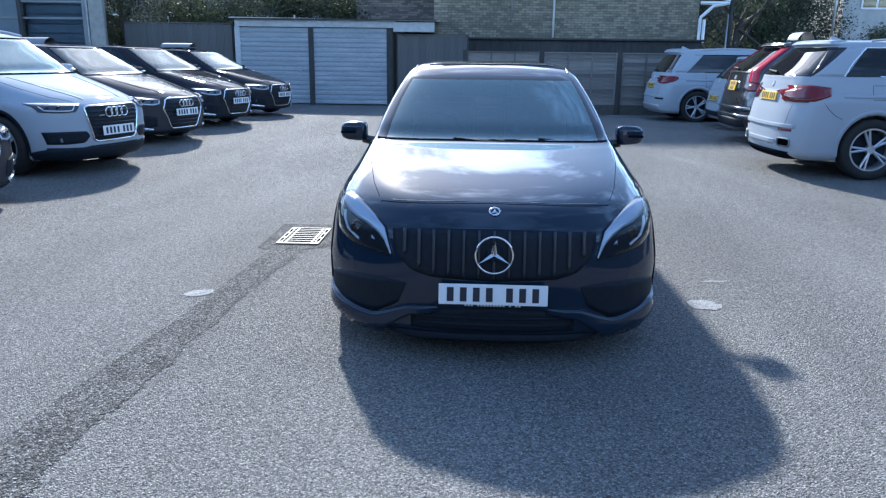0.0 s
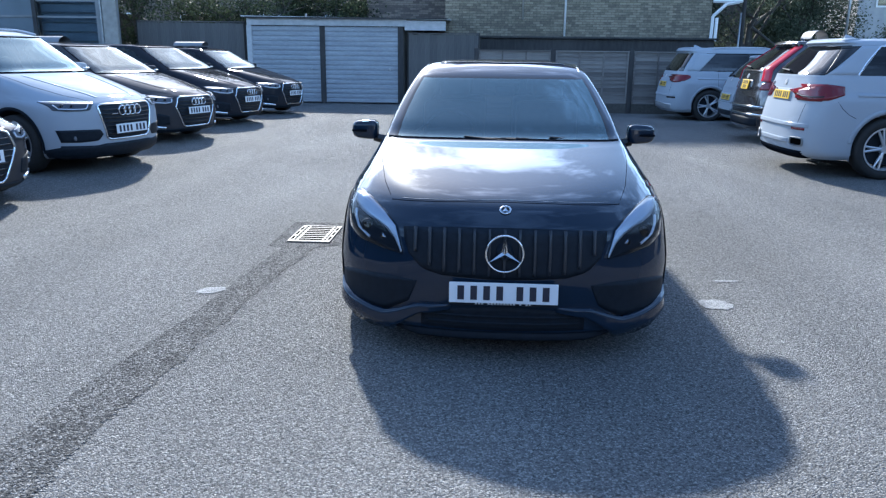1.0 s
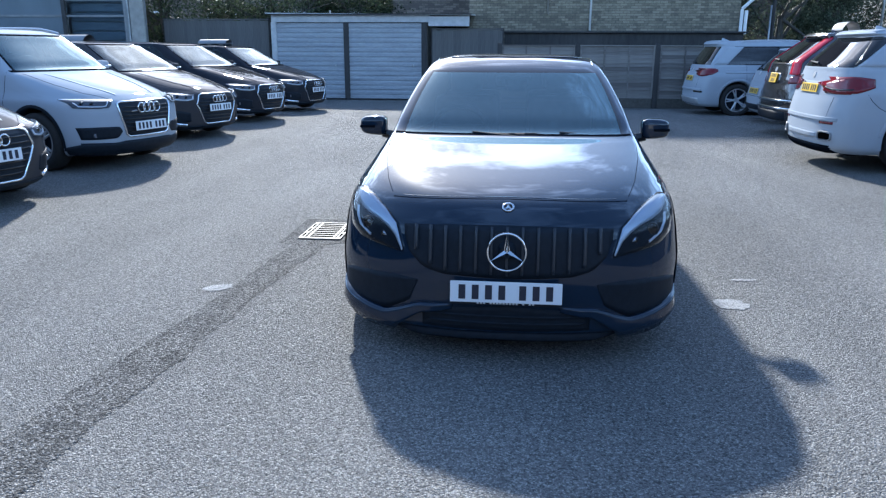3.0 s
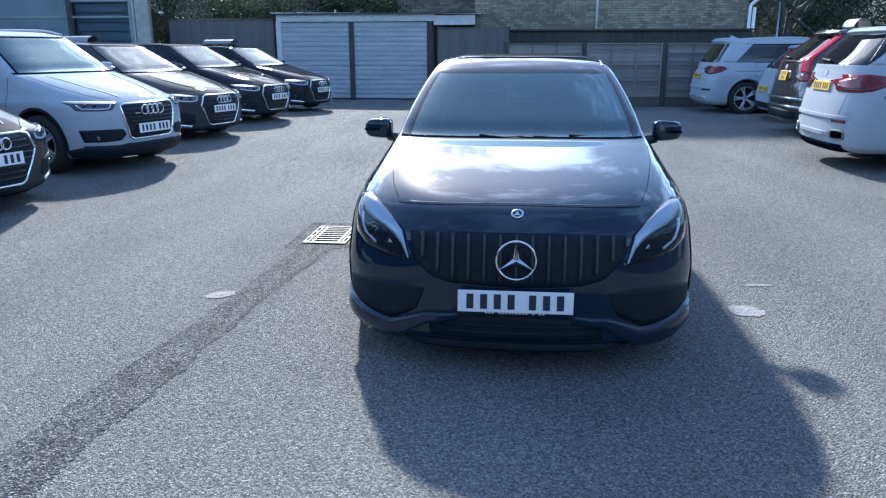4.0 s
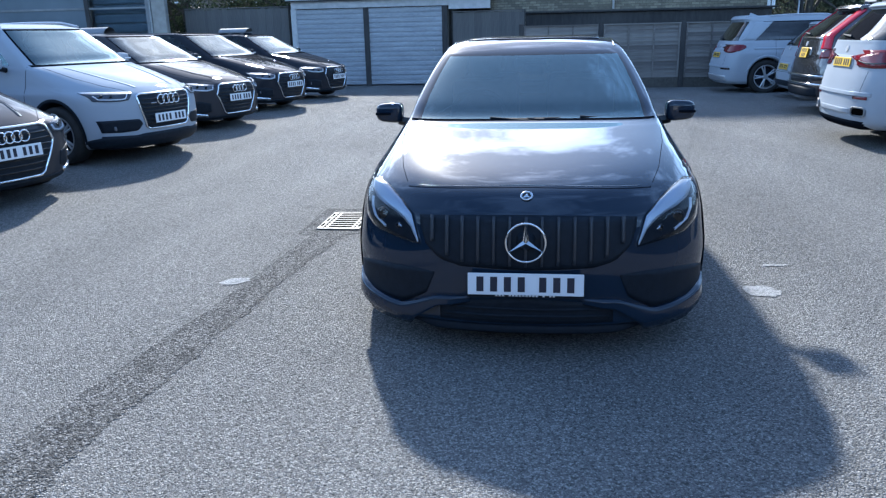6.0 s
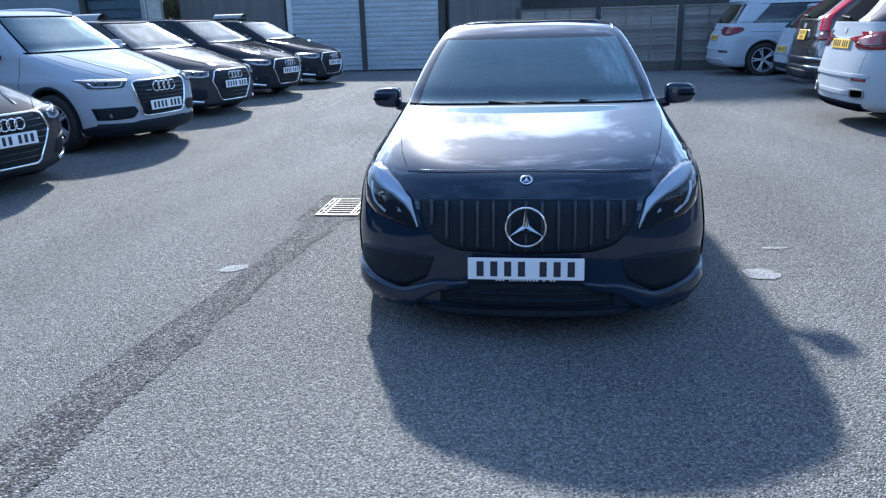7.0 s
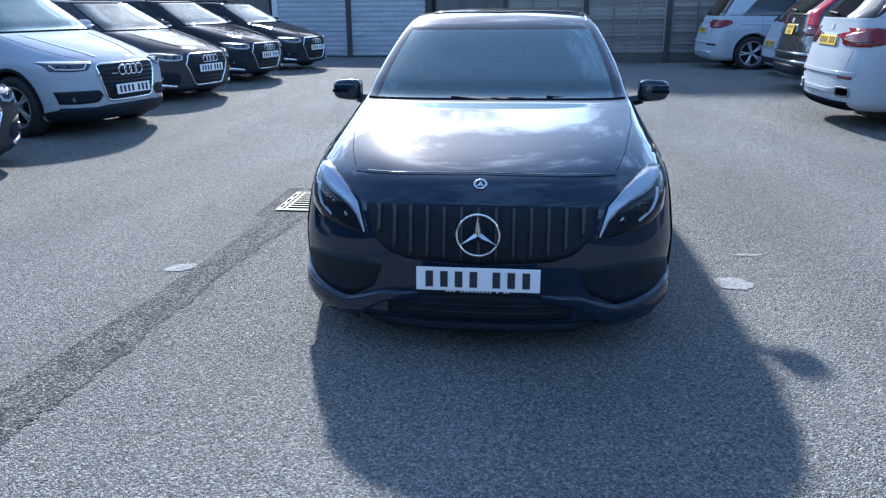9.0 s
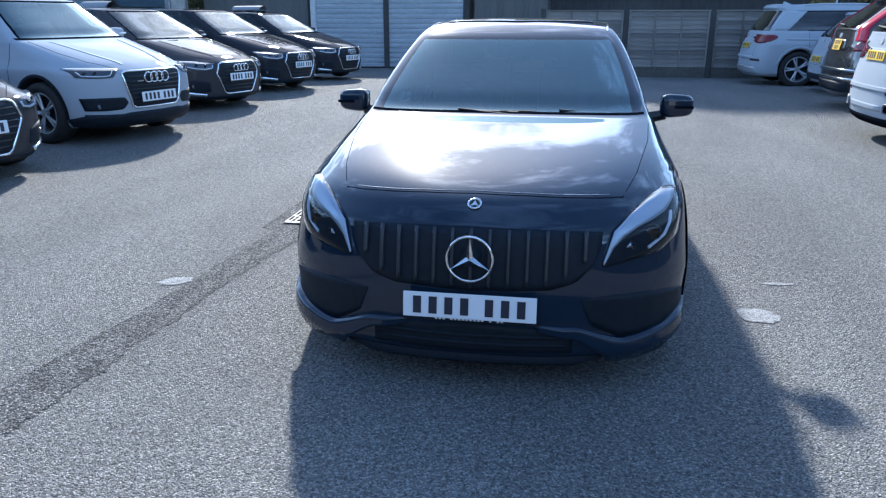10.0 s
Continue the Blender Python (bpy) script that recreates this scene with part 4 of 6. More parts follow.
def front_car(name, m, spec, material, label, style):
    """A parked car that shows its front: hexagonal grille, four rings, lamps."""
    car, sk = car_base(name, m, spec, material, label, "cars parked nose out along the fence", m_rim=M_alloy)
    zh, w = spec["zh"], spec["levels"][3][3]
    gt, gm, gb = style["grille"]
    zt, zm, zb = style["grille_z"]
    low = [(-gm, zm), (-gb - 0.02, zb + 0.03), (-gb + 0.03, zb), (gb - 0.03, zb), (gb + 0.02, zb + 0.03), (gm, zm)]
    high = [(-gm, zm + 0.002), (-gt - 0.03, zt - 0.02), (-gt + 0.03, zt), (gt - 0.03, zt), (gt + 0.03, zt - 0.02), (gm, zm + 0.002)]
    grille = sk.drape("grille", low, high, "front", M_hazed_matt, car, 0.004, 30, 8, "black hexagonal grille in a chrome frame")
    for k in range(style.get("bars", 6)):
        z = zb + 0.04 + (zt - zb - 0.08) * (k + 0.5) / style.get("bars", 6)
        half = np.interp(z, [zb, zm, zt], [gb, gm, gt]) - 0.03
        sk.drape("grille_bar", [(-half, z - 0.006), (half, z - 0.006)], [(-half, z + 0.006), (half, z + 0.006)], "front", M_gloss, grille, 0.012, 14, 2)
    sk.line("grille_surround", low + high[::-1][1:] , "front", M_chrome, grille, style.get("chrome", 0.018), 0.014)
    rings(car, sk, style["ring_z"], style.get("ring_r", 0.05), style.get("ring_r", 0.05) * 1.5)
    if style.get("badge"):
        bx, bz = style["badge"]
        by = sk.cast("front", bx, bz)[0].y
        box("grille_badge", (bx - 0.045, by - 0.026, bz - 0.007), (bx + 0.045, by - 0.014, bz + 0.007), M_silver, grille, "small plain metal badge", 0.002)
    y = sk.cast("front", 0, style["plate_z"])[0].y
    plate(car, pose(0, y - 0.03, style["plate_z"], -3), M_pwhite, PLATE)
    for s in (1, -1):
        headlamp(car, sk, s, style["lamp_low"], style["lamp_high"], style["bulbs"], style.get("bowl", M_lampgrey), guides=style["guides"], width=style.get("guide_w", 0.014))
        intake = sk.drape("side_intake", mirrored(style["intake_low"], s), mirrored(style["intake_high"], s), "front", M_hazed_matt, car, 0.004, 14, 5)
        fx, fz = style["fog"]
        p, n = sk.cast("front", s * fx, fz)
        bm = bmesh.new()
        add_tube(bm, p, p + Vector((0, -0.010, 0)), 0.028, 0.022, 16)
        part("fog_lamp", bm, M_lampgrey, intake)
        if style.get("fin"):
            a, b = style["fin"]
            sk.drape("chrome_fin", mirrored([a, (b[0], b[1])], s), mirrored([(a[0], a[1] + 0.035), (b[0], b[1] + 0.05)], s), "front", M_chrome, car, 0.02, 8, 2)
        sk.line("bonnet_gap", mirrored([(gt + 0.02, 0.12), (0.60, 0.40), (0.68, 0.75), (0.71, spec["levels"][11][1] - 0.05)], s), "top", M_seal, car, 0.006, 0.0008)
        yc = spec["levels"][11][1]
        zc = spec["levels"][11][0]
        mirror(car, s * (w + 0.09), yc + 0.42, zc + 0.03, s, material, (0.2, 0.17, 0.15))
        sd = "right" if s > 0 else "left"
        sk.line("door_gap", [(yc + 0.12, 0.30), (yc + 0.08, 0.6), (yc + 0.1, zc - 0.02)], sd, M_hazed_matt, car)
        sk.line("door_gap", [(yc + 1.25, 0.30), (yc + 1.25, zc - 0.02)], sd, M_hazed_matt, car)
        yb = spec["levels"][11][1]
        sk.line("bonnet_crease", mirrored([(gt - 0.10, 0.20), (0.40, 0.55), (0.49, yb - 0.15)], s), "top", material, car, 0.04, 0.003)
        if style.get("cladding"):
            sk.drape("sill_cladding", [(1.2, 0.2), (3.2, 0.2)], [(1.2, 0.32), (3.2, 0.32)], sd, M_hazed_matt, car, 0.008, 18, 3)
        if style.get("rails"):
            bm = bmesh.new()
            pts = []
            for k in range(13):
                yy = spec["levels"][15][1] + 0.1 + k * 0.155
                p, n = sk.cast("top", s * (w - 0.33), yy)
                lift = 0.045 * math.sin(math.pi * min(max((k + 0.3) / 12.6, 0), 1)) ** 0.4
                pts.append(p + Vector((0, 0, lift)))
            add_hose(bm, pts, 0.014)
            part("roof_rail", bm, M_alloy, car)
    belt = sk.grid[sk.level(spec["belt"])]
    fr = [(belt[j][0], belt[j][1]) for j in range(-NF + 4, NF - 3)]
    sk.drape("scuttle", [(x, y - 0.06) for x, y in fr], [(x, y - 0.003) for x, y in fr], "top", M_seal, car, 0.003, 28, 3)
    cl, cw = style.get("chin_low", style["chin"] - 0.07), w * style.get("chin_wide", 0.8)
    sk.drape("lower_valance", [(-cw, cl), (0, cl), (cw, cl)], style.get("chin_top", [(-cw, style["chin"]), (0, style["chin"] + 0.01), (cw, style["chin"])]), "front", M_hazed_matt, car, 0.012, 40, 5, fade=3)
    if style.get("chin_side"):
        top = style["chin_side"]
        for s in (1, -1):
            sk.drape("lower_valance", [(y, cl) for y, z in top], top, "right" if s > 0 else "left", M_hazed_matt, car, 0.010, 12, 5)
    return car, sk


def rear_car(name, m, spec, material, label, style):
    """A parked car that shows its tail."""
    car, sk = car_base(name, m, spec, material, label, "cars parked tail out along the yard's edge", m_rim=M_alloy, privacy=True, trim_mat=material)
    L, w = spec["length"], spec["levels"][3][3]
    for s in (1, -1):
        lamp = sk.drape("tail_lamp", mirrored(style["lamp_low"], s), mirrored(style["lamp_high"], s), "rear", M_red, car, 0.008, 14, 5, "red tail lamp")
        if style.get("lamp_side"):
            lo, hi = style["lamp_side"]
            sk.drape("lamp_wing", lo, hi, "right" if s > 0 else "left", M_red, lamp, 0.009, 10, 5)
        if style.get("lamp_bar"):
            lo = [(a, b + 0.045) for a, b in style["lamp_low"]]
            hi = [(a, b + 0.06) for a, b in style["lamp_low"]]
            sk.drape("lamp_strip", mirrored(lo, s), mirrored(hi, s), "rear", M_gloss, lamp, 0.012, 12, 2)
        if style.get("column"):
            a, b = style["column"]
            c1 = NF + NS + spec.get("tail_glass", 4)
            c0 = c1 - 3
            ids = range(c0, c1) if s > 0 else range(sk.npt - c1, sk.npt - c0)
            sk.panel("tail_lamp", sk.level(a), sk.level(b), ids, M_backlit_red, car, "upright red tail lamp", thick=0.014)
        if style.get("reflector"):
            (a, b), (c, d) = style["reflector"]
            sk.drape("reflector", mirrored([(a, b), (c, b)], s), mirrored([(a, d), (c, d)], s), "rear", M_red if style.get("red_refl") else M_gloss, car, 0.006, 6, 2)
        if style.get("exhaust"):
            ex, ez, ew, eh = style["exhaust"]
            p, n = sk.cast("rear", s * ex, ez)
            bm = bmesh.new()
            add_torus(bm, (0, 0, 0), 1.0, 0.16, "y", 32, 8)
            lean = math.atan2(n.x, n.y)
            turn = Matrix.Translation(p + n * 0.004) @ Matrix.Rotation(-lean, 4, "Z")
            for v in bm.verts:
                v.co = turn @ Vector((math.copysign(abs(v.co.x) ** 0.5, v.co.x) * ew, v.co.y * 0.10, math.copysign(abs(v.co.z) ** 0.5, v.co.z) * eh))
            ex_ob = part("exhaust_trim", bm, M_satin, car, "satin metal exhaust trim", smooth=True)
            # flat black disc painted as the unlit inside of the pipe
            bm = bmesh.new()
            add_tube(bm, (0, -0.01, 0), (0, 0.004, 0), 1.0, 1.0, 28)
            for v in bm.verts:
                v.co = turn @ Vector((math.copysign(abs(v.co.x) ** 0.5, v.co.x) * ew * 0.86, v.co.y, math.copysign(abs(v.co.z) ** 0.5, v.co.z) * eh * 0.72))
            part("exhaust_mouth", bm, M_hole_shade, ex_ob)
        sd = "right" if s > 0 else "left"
        yq = L - 0.95
        zc = spec["belt"]
        sk.line("window_trim", [(spec["levels"][11][1] + 0.5, zc + 0.005), (yq - 0.1, zc + 0.005)], sd, M_chrome if style.get("bright_trim") else M_gloss, car, 0.018, 0.006)
        for yd in style.get("doors", (1.6, 2.65, 3.55)):
            sk.line("door_gap", [(yd, 0.32), (yd, zc - 0.02)], sd, M_hazed_matt, car)
        mirror(car, s * (w + 0.09), spec["levels"][11][1] + 0.42, zc + 0.06, s, material, (0.2, 0.17, 0.15))
        if style.get("rails"):
            bm = bmesh.new()
            pts = []
            for k in range(13):
                yy = spec["levels"][15][1] + 0.15 + k * (L - 1.0 - spec["levels"][15][1]) / 13
                p, n = sk.cast("top", s * (w - 0.34), yy)
                pts.append(p + Vector((0, 0, 0.04 * math.sin(math.pi * (k + 0.3) / 12.6) ** 0.4)))
            add_hose(bm, pts, 0.014)
            part("roof_rail", bm, M_alloy, car)
        if style.get("quarter"):
            lo, hi = style["quarter"]
            sk.drape("quarter_panel", lo, hi, sd, material, car, 0.005, 10, 8)
            if style.get("bright_trim"):
                sk.line("window_trim", [lo[0], ((lo[0][0] + hi[0][0]) / 2 + 0.04, (lo[0][1] + hi[0][1]) / 2 - 0.02), hi[0]], sd, M_chrome, car, 0.02, 0.008)
            sk.line("window_trim", [(spec["levels"][15][1] + 0.3, spec["glass_top"] - 0.005), hi[0]], sd, M_chrome if style.get("bright_trim") else M_seal, car, 0.018, 0.006)
        if style.get("wedge"):
            sk.drape("corner_glass", style["wedge"][0], style["wedge"][1], sd, M_tint, car, 0.004, 14, 8, "dark glass wedge beside the rear window")
        if style.get("shoulder"):
            z = style["shoulder"]
            sk.line("shoulder_crease", [(1.0, z - 0.05), (L * 0.6, z - 0.01), (L - 0.62, z)], sd, material, car, 0.045, 0.010)
            sk.line("sill_crease", [(1.5, 0.42), (L * 0.55, 0.44), (L - 1.55, 0.50)], sd, material, car, 0.05, 0.012)
            sk.drape("sill_cladding", [(1.35, 0.19), (L - 1.5, 0.19)], [(1.35, 0.30), (L - 1.5, 0.30)], sd, M_hazed_matt, car, 0.010, 18, 3)
            wy, wr = spec["wheel_y"][1], spec["wheel_r"]
            arc = [(wy - math.cos(a) * (wr + 0.072), wr + 0.015 + math.sin(a) * (wr + 0.072)) for a in [math.pi * (0.04 + 0.92 * k / 18) for k in range(19)]]
            sk.line("arch_lip", arc, sd, material, car, 0.05, 0.014)
        if style.get("seam"):
            sk.line("bumper_gap", style["seam"], sd, M_seal, car, 0.006, 0.001)
        if style.get("flap"):
            fy, fz = style["flap"]
            sk.line("fuel_flap", [(fy, fz), (fy + 0.17, fz), (fy + 0.17, fz + 0.17), (fy, fz + 0.17), (fy, fz)], sd, M_hazed_matt, car, 0.005, 0.001)
    pz = style["plate_z"]
    p, n = sk.cast("rear", 0, pz)
    sk.drape("plate_recess", [(-0.30, pz - 0.075), (0.30, pz - 0.075)], [(-0.30, pz + 0.085), (0.30, pz + 0.085)], "rear", style.get("recess", material), car, 0.004, 8, 4)
    plate(car, pose(0, p.y + 0.012 * n.y, pz + 0.012 * n.z, 0, 0, 180) @ pose(0, 0, 0, -math.degrees(math.atan2(n.z, n.y))), M_pyellow, PLATE, *style.get("plate_size", (0.52, 0.111)), 2 if style.get("plate_rows") else 1)
    tg = style["tailgate"]
    sk.line("tailgate_gap", [(-tg[0], tg[2]), (-tg[1], tg[3]), (tg[1], tg[3]), (tg[0], tg[2])], "rear", M_seal, car, 0.006, 0.0008)
    if style.get("shelf"):
        z = style["shelf"]
        sk.drape("bumper_shelf", [(-w * 0.84, z - 0.05), (0, z - 0.05), (w * 0.84, z - 0.05)], [(-w * 0.84, z), (0, z), (w * 0.84, z)], "rear", material, car, 0.015, 24, 4, fade=3)
    if style.get("lip"):
        z = style["lip"]
        sk.drape("bumper_lip", [(-0.47, z - 0.06), (0, z - 0.06), (0.47, z - 0.06)], [(-0.47, z), (0, z), (0.47, z)], "rear", material, car, 0.02, 24, 4, fade=3)
    bz = style["bumper_z"]
    sk.drape("bumper_valance", [(-w * 0.74, bz[0]), (0, bz[0]), (w * 0.74, bz[0])], [(-w * 0.74, bz[1]), (0, bz[1]), (w * 0.74, bz[1])], "rear", style.get("valance", M_hazed_matt), car, 0.02, 24, 4, fade=3)
    if style.get("chrome_bar"):
        for z in style["chrome_bar"]:
            sk.drape("chrome_bar", [(-w * 0.85, z), (w * 0.85, z)], [(-w * 0.85, z + 0.035), (w * 0.85, z + 0.035)], "rear", M_chrome, car, 0.03, 24, 3, fade=3)
    p, n = sk.cast("rear", 0, style["badge_z"])
    bm = bmesh.new()
    add_tube(bm, p - n * 0.004, p + n * 0.008, 0.042, 0.04, 24)
    part("badge", bm, M_alloy, car, "small round metal badge")
    for bx, wide in style.get("letters", ()):
        q, m = sk.cast("rear", bx, style["badge_z"] - 0.02)
        box("model_badge", (q.x - wide, q.y - 0.004, q.z - 0.018), (q.x + wide, q.y + 0.007, q.z + 0.018), M_alloy, car, "small plain metal badge", 0.002)
    zw = spec["belt"] + 0.03
    a = sk.cast("rear", 0.02, zw)
    b = sk.cast("rear", 0.38, zw + 0.02)
    bm = bmesh.new()
    add_tube(bm, a[0] + a[1] * 0.02, b[0] + b[1] * 0.02, 0.016, 0.008, 8)
    part("rear_wiper", bm, M_hazed_matt, car)
    yh = spec["tail"][1][0]
    sk.drape("roof_spoiler", [(-w * 0.60, yh - 0.22), (0, yh - 0.18), (w * 0.60, yh - 0.22)], [(-w * 0.60, yh - 0.05), (0, yh - 0.005), (w * 0.60, yh - 0.05)], "top", material, car, 0.012, 16, 4)
    bm = bmesh.new()
    pf = sk.cast("top", 0, yh - 0.35)[0]
    vs = [bm.verts.new(pf + Vector(v)) for v in ((-0.03, -0.12, 0), (0.03, -0.12, 0), (0.035, 0.07, 0), (-0.035, 0.07, 0), (0, 0.06, 0.065), (0, 0.03, 0.065))]
    for f in ((0, 1, 5), (1, 2, 4, 5), (2, 3, 4), (3, 0, 5, 4), (3, 2, 1, 0)):
        bm.faces.new([vs[i] for i in f])
    part("aerial_fin", bm, material, car)
    return car, sk


def spec_of(length, w, zh, cowl, top, height, tail, wheels, r, rim, **more):
    return dict(length=length, zh=zh, belt=cowl[1], glass_top=top[1], dash=cowl[0] + 0.2, cabin_w=w - 0.24, cabin_end=length - 0.9, wheel_y=wheels, wheel_r=r, rim_r=rim, track=w - 0.005, tail=tail,
                levels=levels(length, w, zh, cowl, top, height, tail), **more)


SALOON = spec_of(4.31, 0.893, 0.76, (1.33, 1.06), (2.14, 1.475), 1.525, ((4.05, 1.07), (3.45, 1.475)), (0.85, 3.48), 0.32, 0.225, screen=M_dusty, crease=0.008, crease_z=0.78, pillars=(0.42, 0.47, 0.78))
SALOON_FACE = dict(grille=(0.37, 0.46, 0.30), grille_z=(0.715, 0.56, 0.25), ring_z=0.635, plate_z=0.50, chin=0.22, bars=7,
                   lamp_low=[(0.84, 0.665), (0.72, 0.62), (0.60, 0.61), (0.50, 0.63)], lamp_high=[(0.83, 0.735), (0.72, 0.73), (0.60, 0.715), (0.48, 0.70)], bulbs=[(0.70, 0.685, 0.028), (0.60, 0.67, 0.026)], guides=[[(0.79, 0.664), (0.72, 0.640), (0.60, 0.628), (0.515, 0.643), (0.50, 0.685)]],
                   intake_low=[(0.54, 0.30), (0.70, 0.27), (0.82, 0.30)], intake_high=[(0.56, 0.43), (0.70, 0.47), (0.82, 0.47)], fog=(0.76, 0.38), fin=((0.60, 0.225), (0.82, 0.25)))
SUV = spec_of(4.385, 0.915, 0.86, (1.25, 1.16), (1.87, 1.585), 1.655, ((4.15, 1.17), (3.75, 1.585)), (0.88, 3.48), 0.345, 0.235, screen=M_screen, crease=0.006, crease_z=0.85, pillars=(0.42, 0.47, 0.80))
SUV_FACE = dict(grille=(0.40, 0.42, 0.33), grille_z=(0.81, 0.70, 0.40), ring_z=0.735, plate_z=0.52, chin=0.255, chin_top=[(-0.80, 0.352), (-0.46, 0.338), (-0.37, 0.352), (0.37, 0.352), (0.46, 0.338), (0.80, 0.352)], chin_low=0.165, chin_wide=0.875, chin_side=[(0.16, 0.345), (0.30, 0.335), (0.47, 0.30)], bars=7, ring_r=0.056,
                lamp_low=[(0.825, 0.755), (0.74, 0.747), (0.62, 0.745), (0.53, 0.752)], lamp_high=[(0.845, 0.842), (0.74, 0.842), (0.60, 0.836), (0.44, 0.832)], bulbs=[(0.755, 0.800, 0.026), (0.675, 0.798, 0.024)], guides=[[(0.80, 0.812), (0.785, 0.772), (0.70, 0.765), (0.60, 0.763), (0.555, 0.770), (0.505, 0.818)]], guide_w=0.010, bowl=M_lampdark,
                intake_low=[(0.40, 0.462), (0.445, 0.402), (0.47, 0.392), (0.64, 0.385), (0.80, 0.392)], intake_high=[(0.40, 0.472), (0.43, 0.522), (0.45, 0.528), (0.64, 0.532), (0.835, 0.532)], fog=(0.69, 0.435), cladding=True, rails=True, badge=(-0.24, 0.70))
BIG_SUV = spec_of(4.886, 0.965, 1.0, (1.35, 1.25), (2.05, 1.61), 1.69, ((4.76, 1.24), (4.40, 1.61)), (0.93, 3.86), 0.375, 0.265, spokes=5, crease=0.006, crease_z=1.0, pillars=(0.38, 0.41, 0.93), arch_mat=M_white)
# its near-black valance stands for the undertray and the shade below the bumper
BIG_SUV_TAIL = dict(lamp_low=[(0.40, 0.965), (0.55, 0.940), (0.70, 0.935), (0.86, 0.94)], lamp_high=[(0.40, 1.06), (0.55, 1.09), (0.70, 1.115), (0.86, 1.135)], lamp_bar=True, shoulder=1.02, lamp_side=([(4.42, 1.02), (4.60, 0.955), (4.80, 0.94)], [(4.42, 1.12), (4.60, 1.145), (4.80, 1.135)]), reflector=((0.52, 0.575), (0.76, 0.61)), red_refl=True,
                    exhaust=(0.645, 0.43, 0.115, 0.055), plate_z=0.99, tailgate=(0.66, 0.62, 0.90, 0.62), bumper_z=(0.19, 0.315), valance=M_seal, lip=0.455, letters=((0.50, 0.020), (0.555, 0.020)), badge_z=1.15, shelf=0.66, seam=((4.50, 0.94), (4.44, 0.86), (4.36, 0.79), (4.27, 0.745)), wedge=([(4.60, 1.262), (4.62, 1.262)], [(4.20, 1.60), (4.36, 1.60)]), quarter=([(4.26, 1.258), (4.59, 1.258)], [(3.98, 1.60), (4.20, 1.60)]), rails=True, flap=(3.75, 0.98), doors=(1.65, 2.75, 3.65), bright_trim=True)
CROSS = spec_of(4.57, 0.91, 0.95, (1.20, 1.23), (1.95, 1.63), 1.705, ((4.44, 1.24), (3.93, 1.63)), (0.92, 3.54), 0.35, 0.235, pillars=(0.38, 0.43, 0.9), tail_glass=7)
CROSS_TAIL = dict(lamp_low=[(0.60, 0.90), (0.70, 0.90), (0.84, 0.91)], lamp_high=[(0.60, 1.0), (0.70, 1.04), (0.84, 1.06)], column=(1.05, 1.625),
                  plate_z=0.98, tailgate=(0.62, 0.62, 0.95, 0.62), bumper_z=(0.30, 0.44), badge_z=1.12, chrome_bar=(0.47, 0.60), bright_trim=True, plate_size=(0.33, 0.165), plate_rows=True, recess=M_bronze)
HATCH = spec_of(4.25, 0.88, 0.82, (1.15, 1.02), (1.85, 1.39), 1.465, ((4.12, 1.02), (3.70, 1.39)), (0.88, 3.50), 0.32, 0.22, pillars=(0.38, 0.43, 0.85))
HATCH_TAIL = dict(lamp_low=[(0.55, 0.82), (0.70, 0.82), (0.84, 0.84)], lamp_high=[(0.55, 0.94), (0.70, 0.95), (0.84, 0.95)], plate_z=0.62, tailgate=(0.58, 0.56, 0.9, 0.52), bumper_z=(0.26, 0.36), badge_z=0.98, reflector=((0.60, 0.40), (0.80, 0.45)))
MID_SUV = spec_of(4.63, 0.945, 0.93, (1.25, 1.15), (2.0, 1.555), 1.685, ((4.46, 1.15), (4.20, 1.555)), (0.90, 3.72), 0.365, 0.262, crease=0.006, crease_z=0.95, pillars=(0.38, 0.41, 0.95), arch_mat=M_white)
MID_SUV_TAIL = dict(lamp_low=[(0.40, 0.94), (0.55, 0.90), (0.70, 0.89), (0.84, 0.91)], lamp_high=[(0.42, 1.0), (0.55, 1.04), (0.70, 1.06), (0.84, 1.07)], lamp_side=([(4.18, 1.0), (4.32, 0.93), (4.52, 0.91)], [(4.18, 1.05), (4.32, 1.07), (4.52, 1.07)]), reflector=((0.50, 0.53), (0.82, 0.57)), shoulder=0.98, plate_z=0.84, tailgate=(0.58, 0.58, 0.84, 0.60), bumper_z=(0.28, 0.40), valance=M_alloy, badge_z=1.03, shelf=0.62, quarter=([(3.98, 1.158), (4.26, 1.158)], [(3.60, 1.545), (3.97, 1.545)]), rails=True, doors=(1.6, 2.65, 3.55))


def stand(x, y, heading, length):
    """The pose of a car with its nose at x, y, facing that many degrees from +x towards +y, resting on the sloping ground."""
    h = radians(heading)
    fx, fy = math.cos(h), math.sin(h)
    za, zb = (lie(x - fx * d * length, y - fy * d * length) for d in (0.2, 0.81))
    pitch = math.atan2(zb - za, 0.61 * length)
    z = za - math.tan(pitch) * 0.2 * length
    return pose(x, y, z, math.degrees(pitch), 0, 90 + heading)


def tail_at(x, y, heading, length):
    """The same from the place of the tail."""
    h = radians(heading)
    return stand(x + length * math.cos(h), y + length * math.sin(h), heading, length)


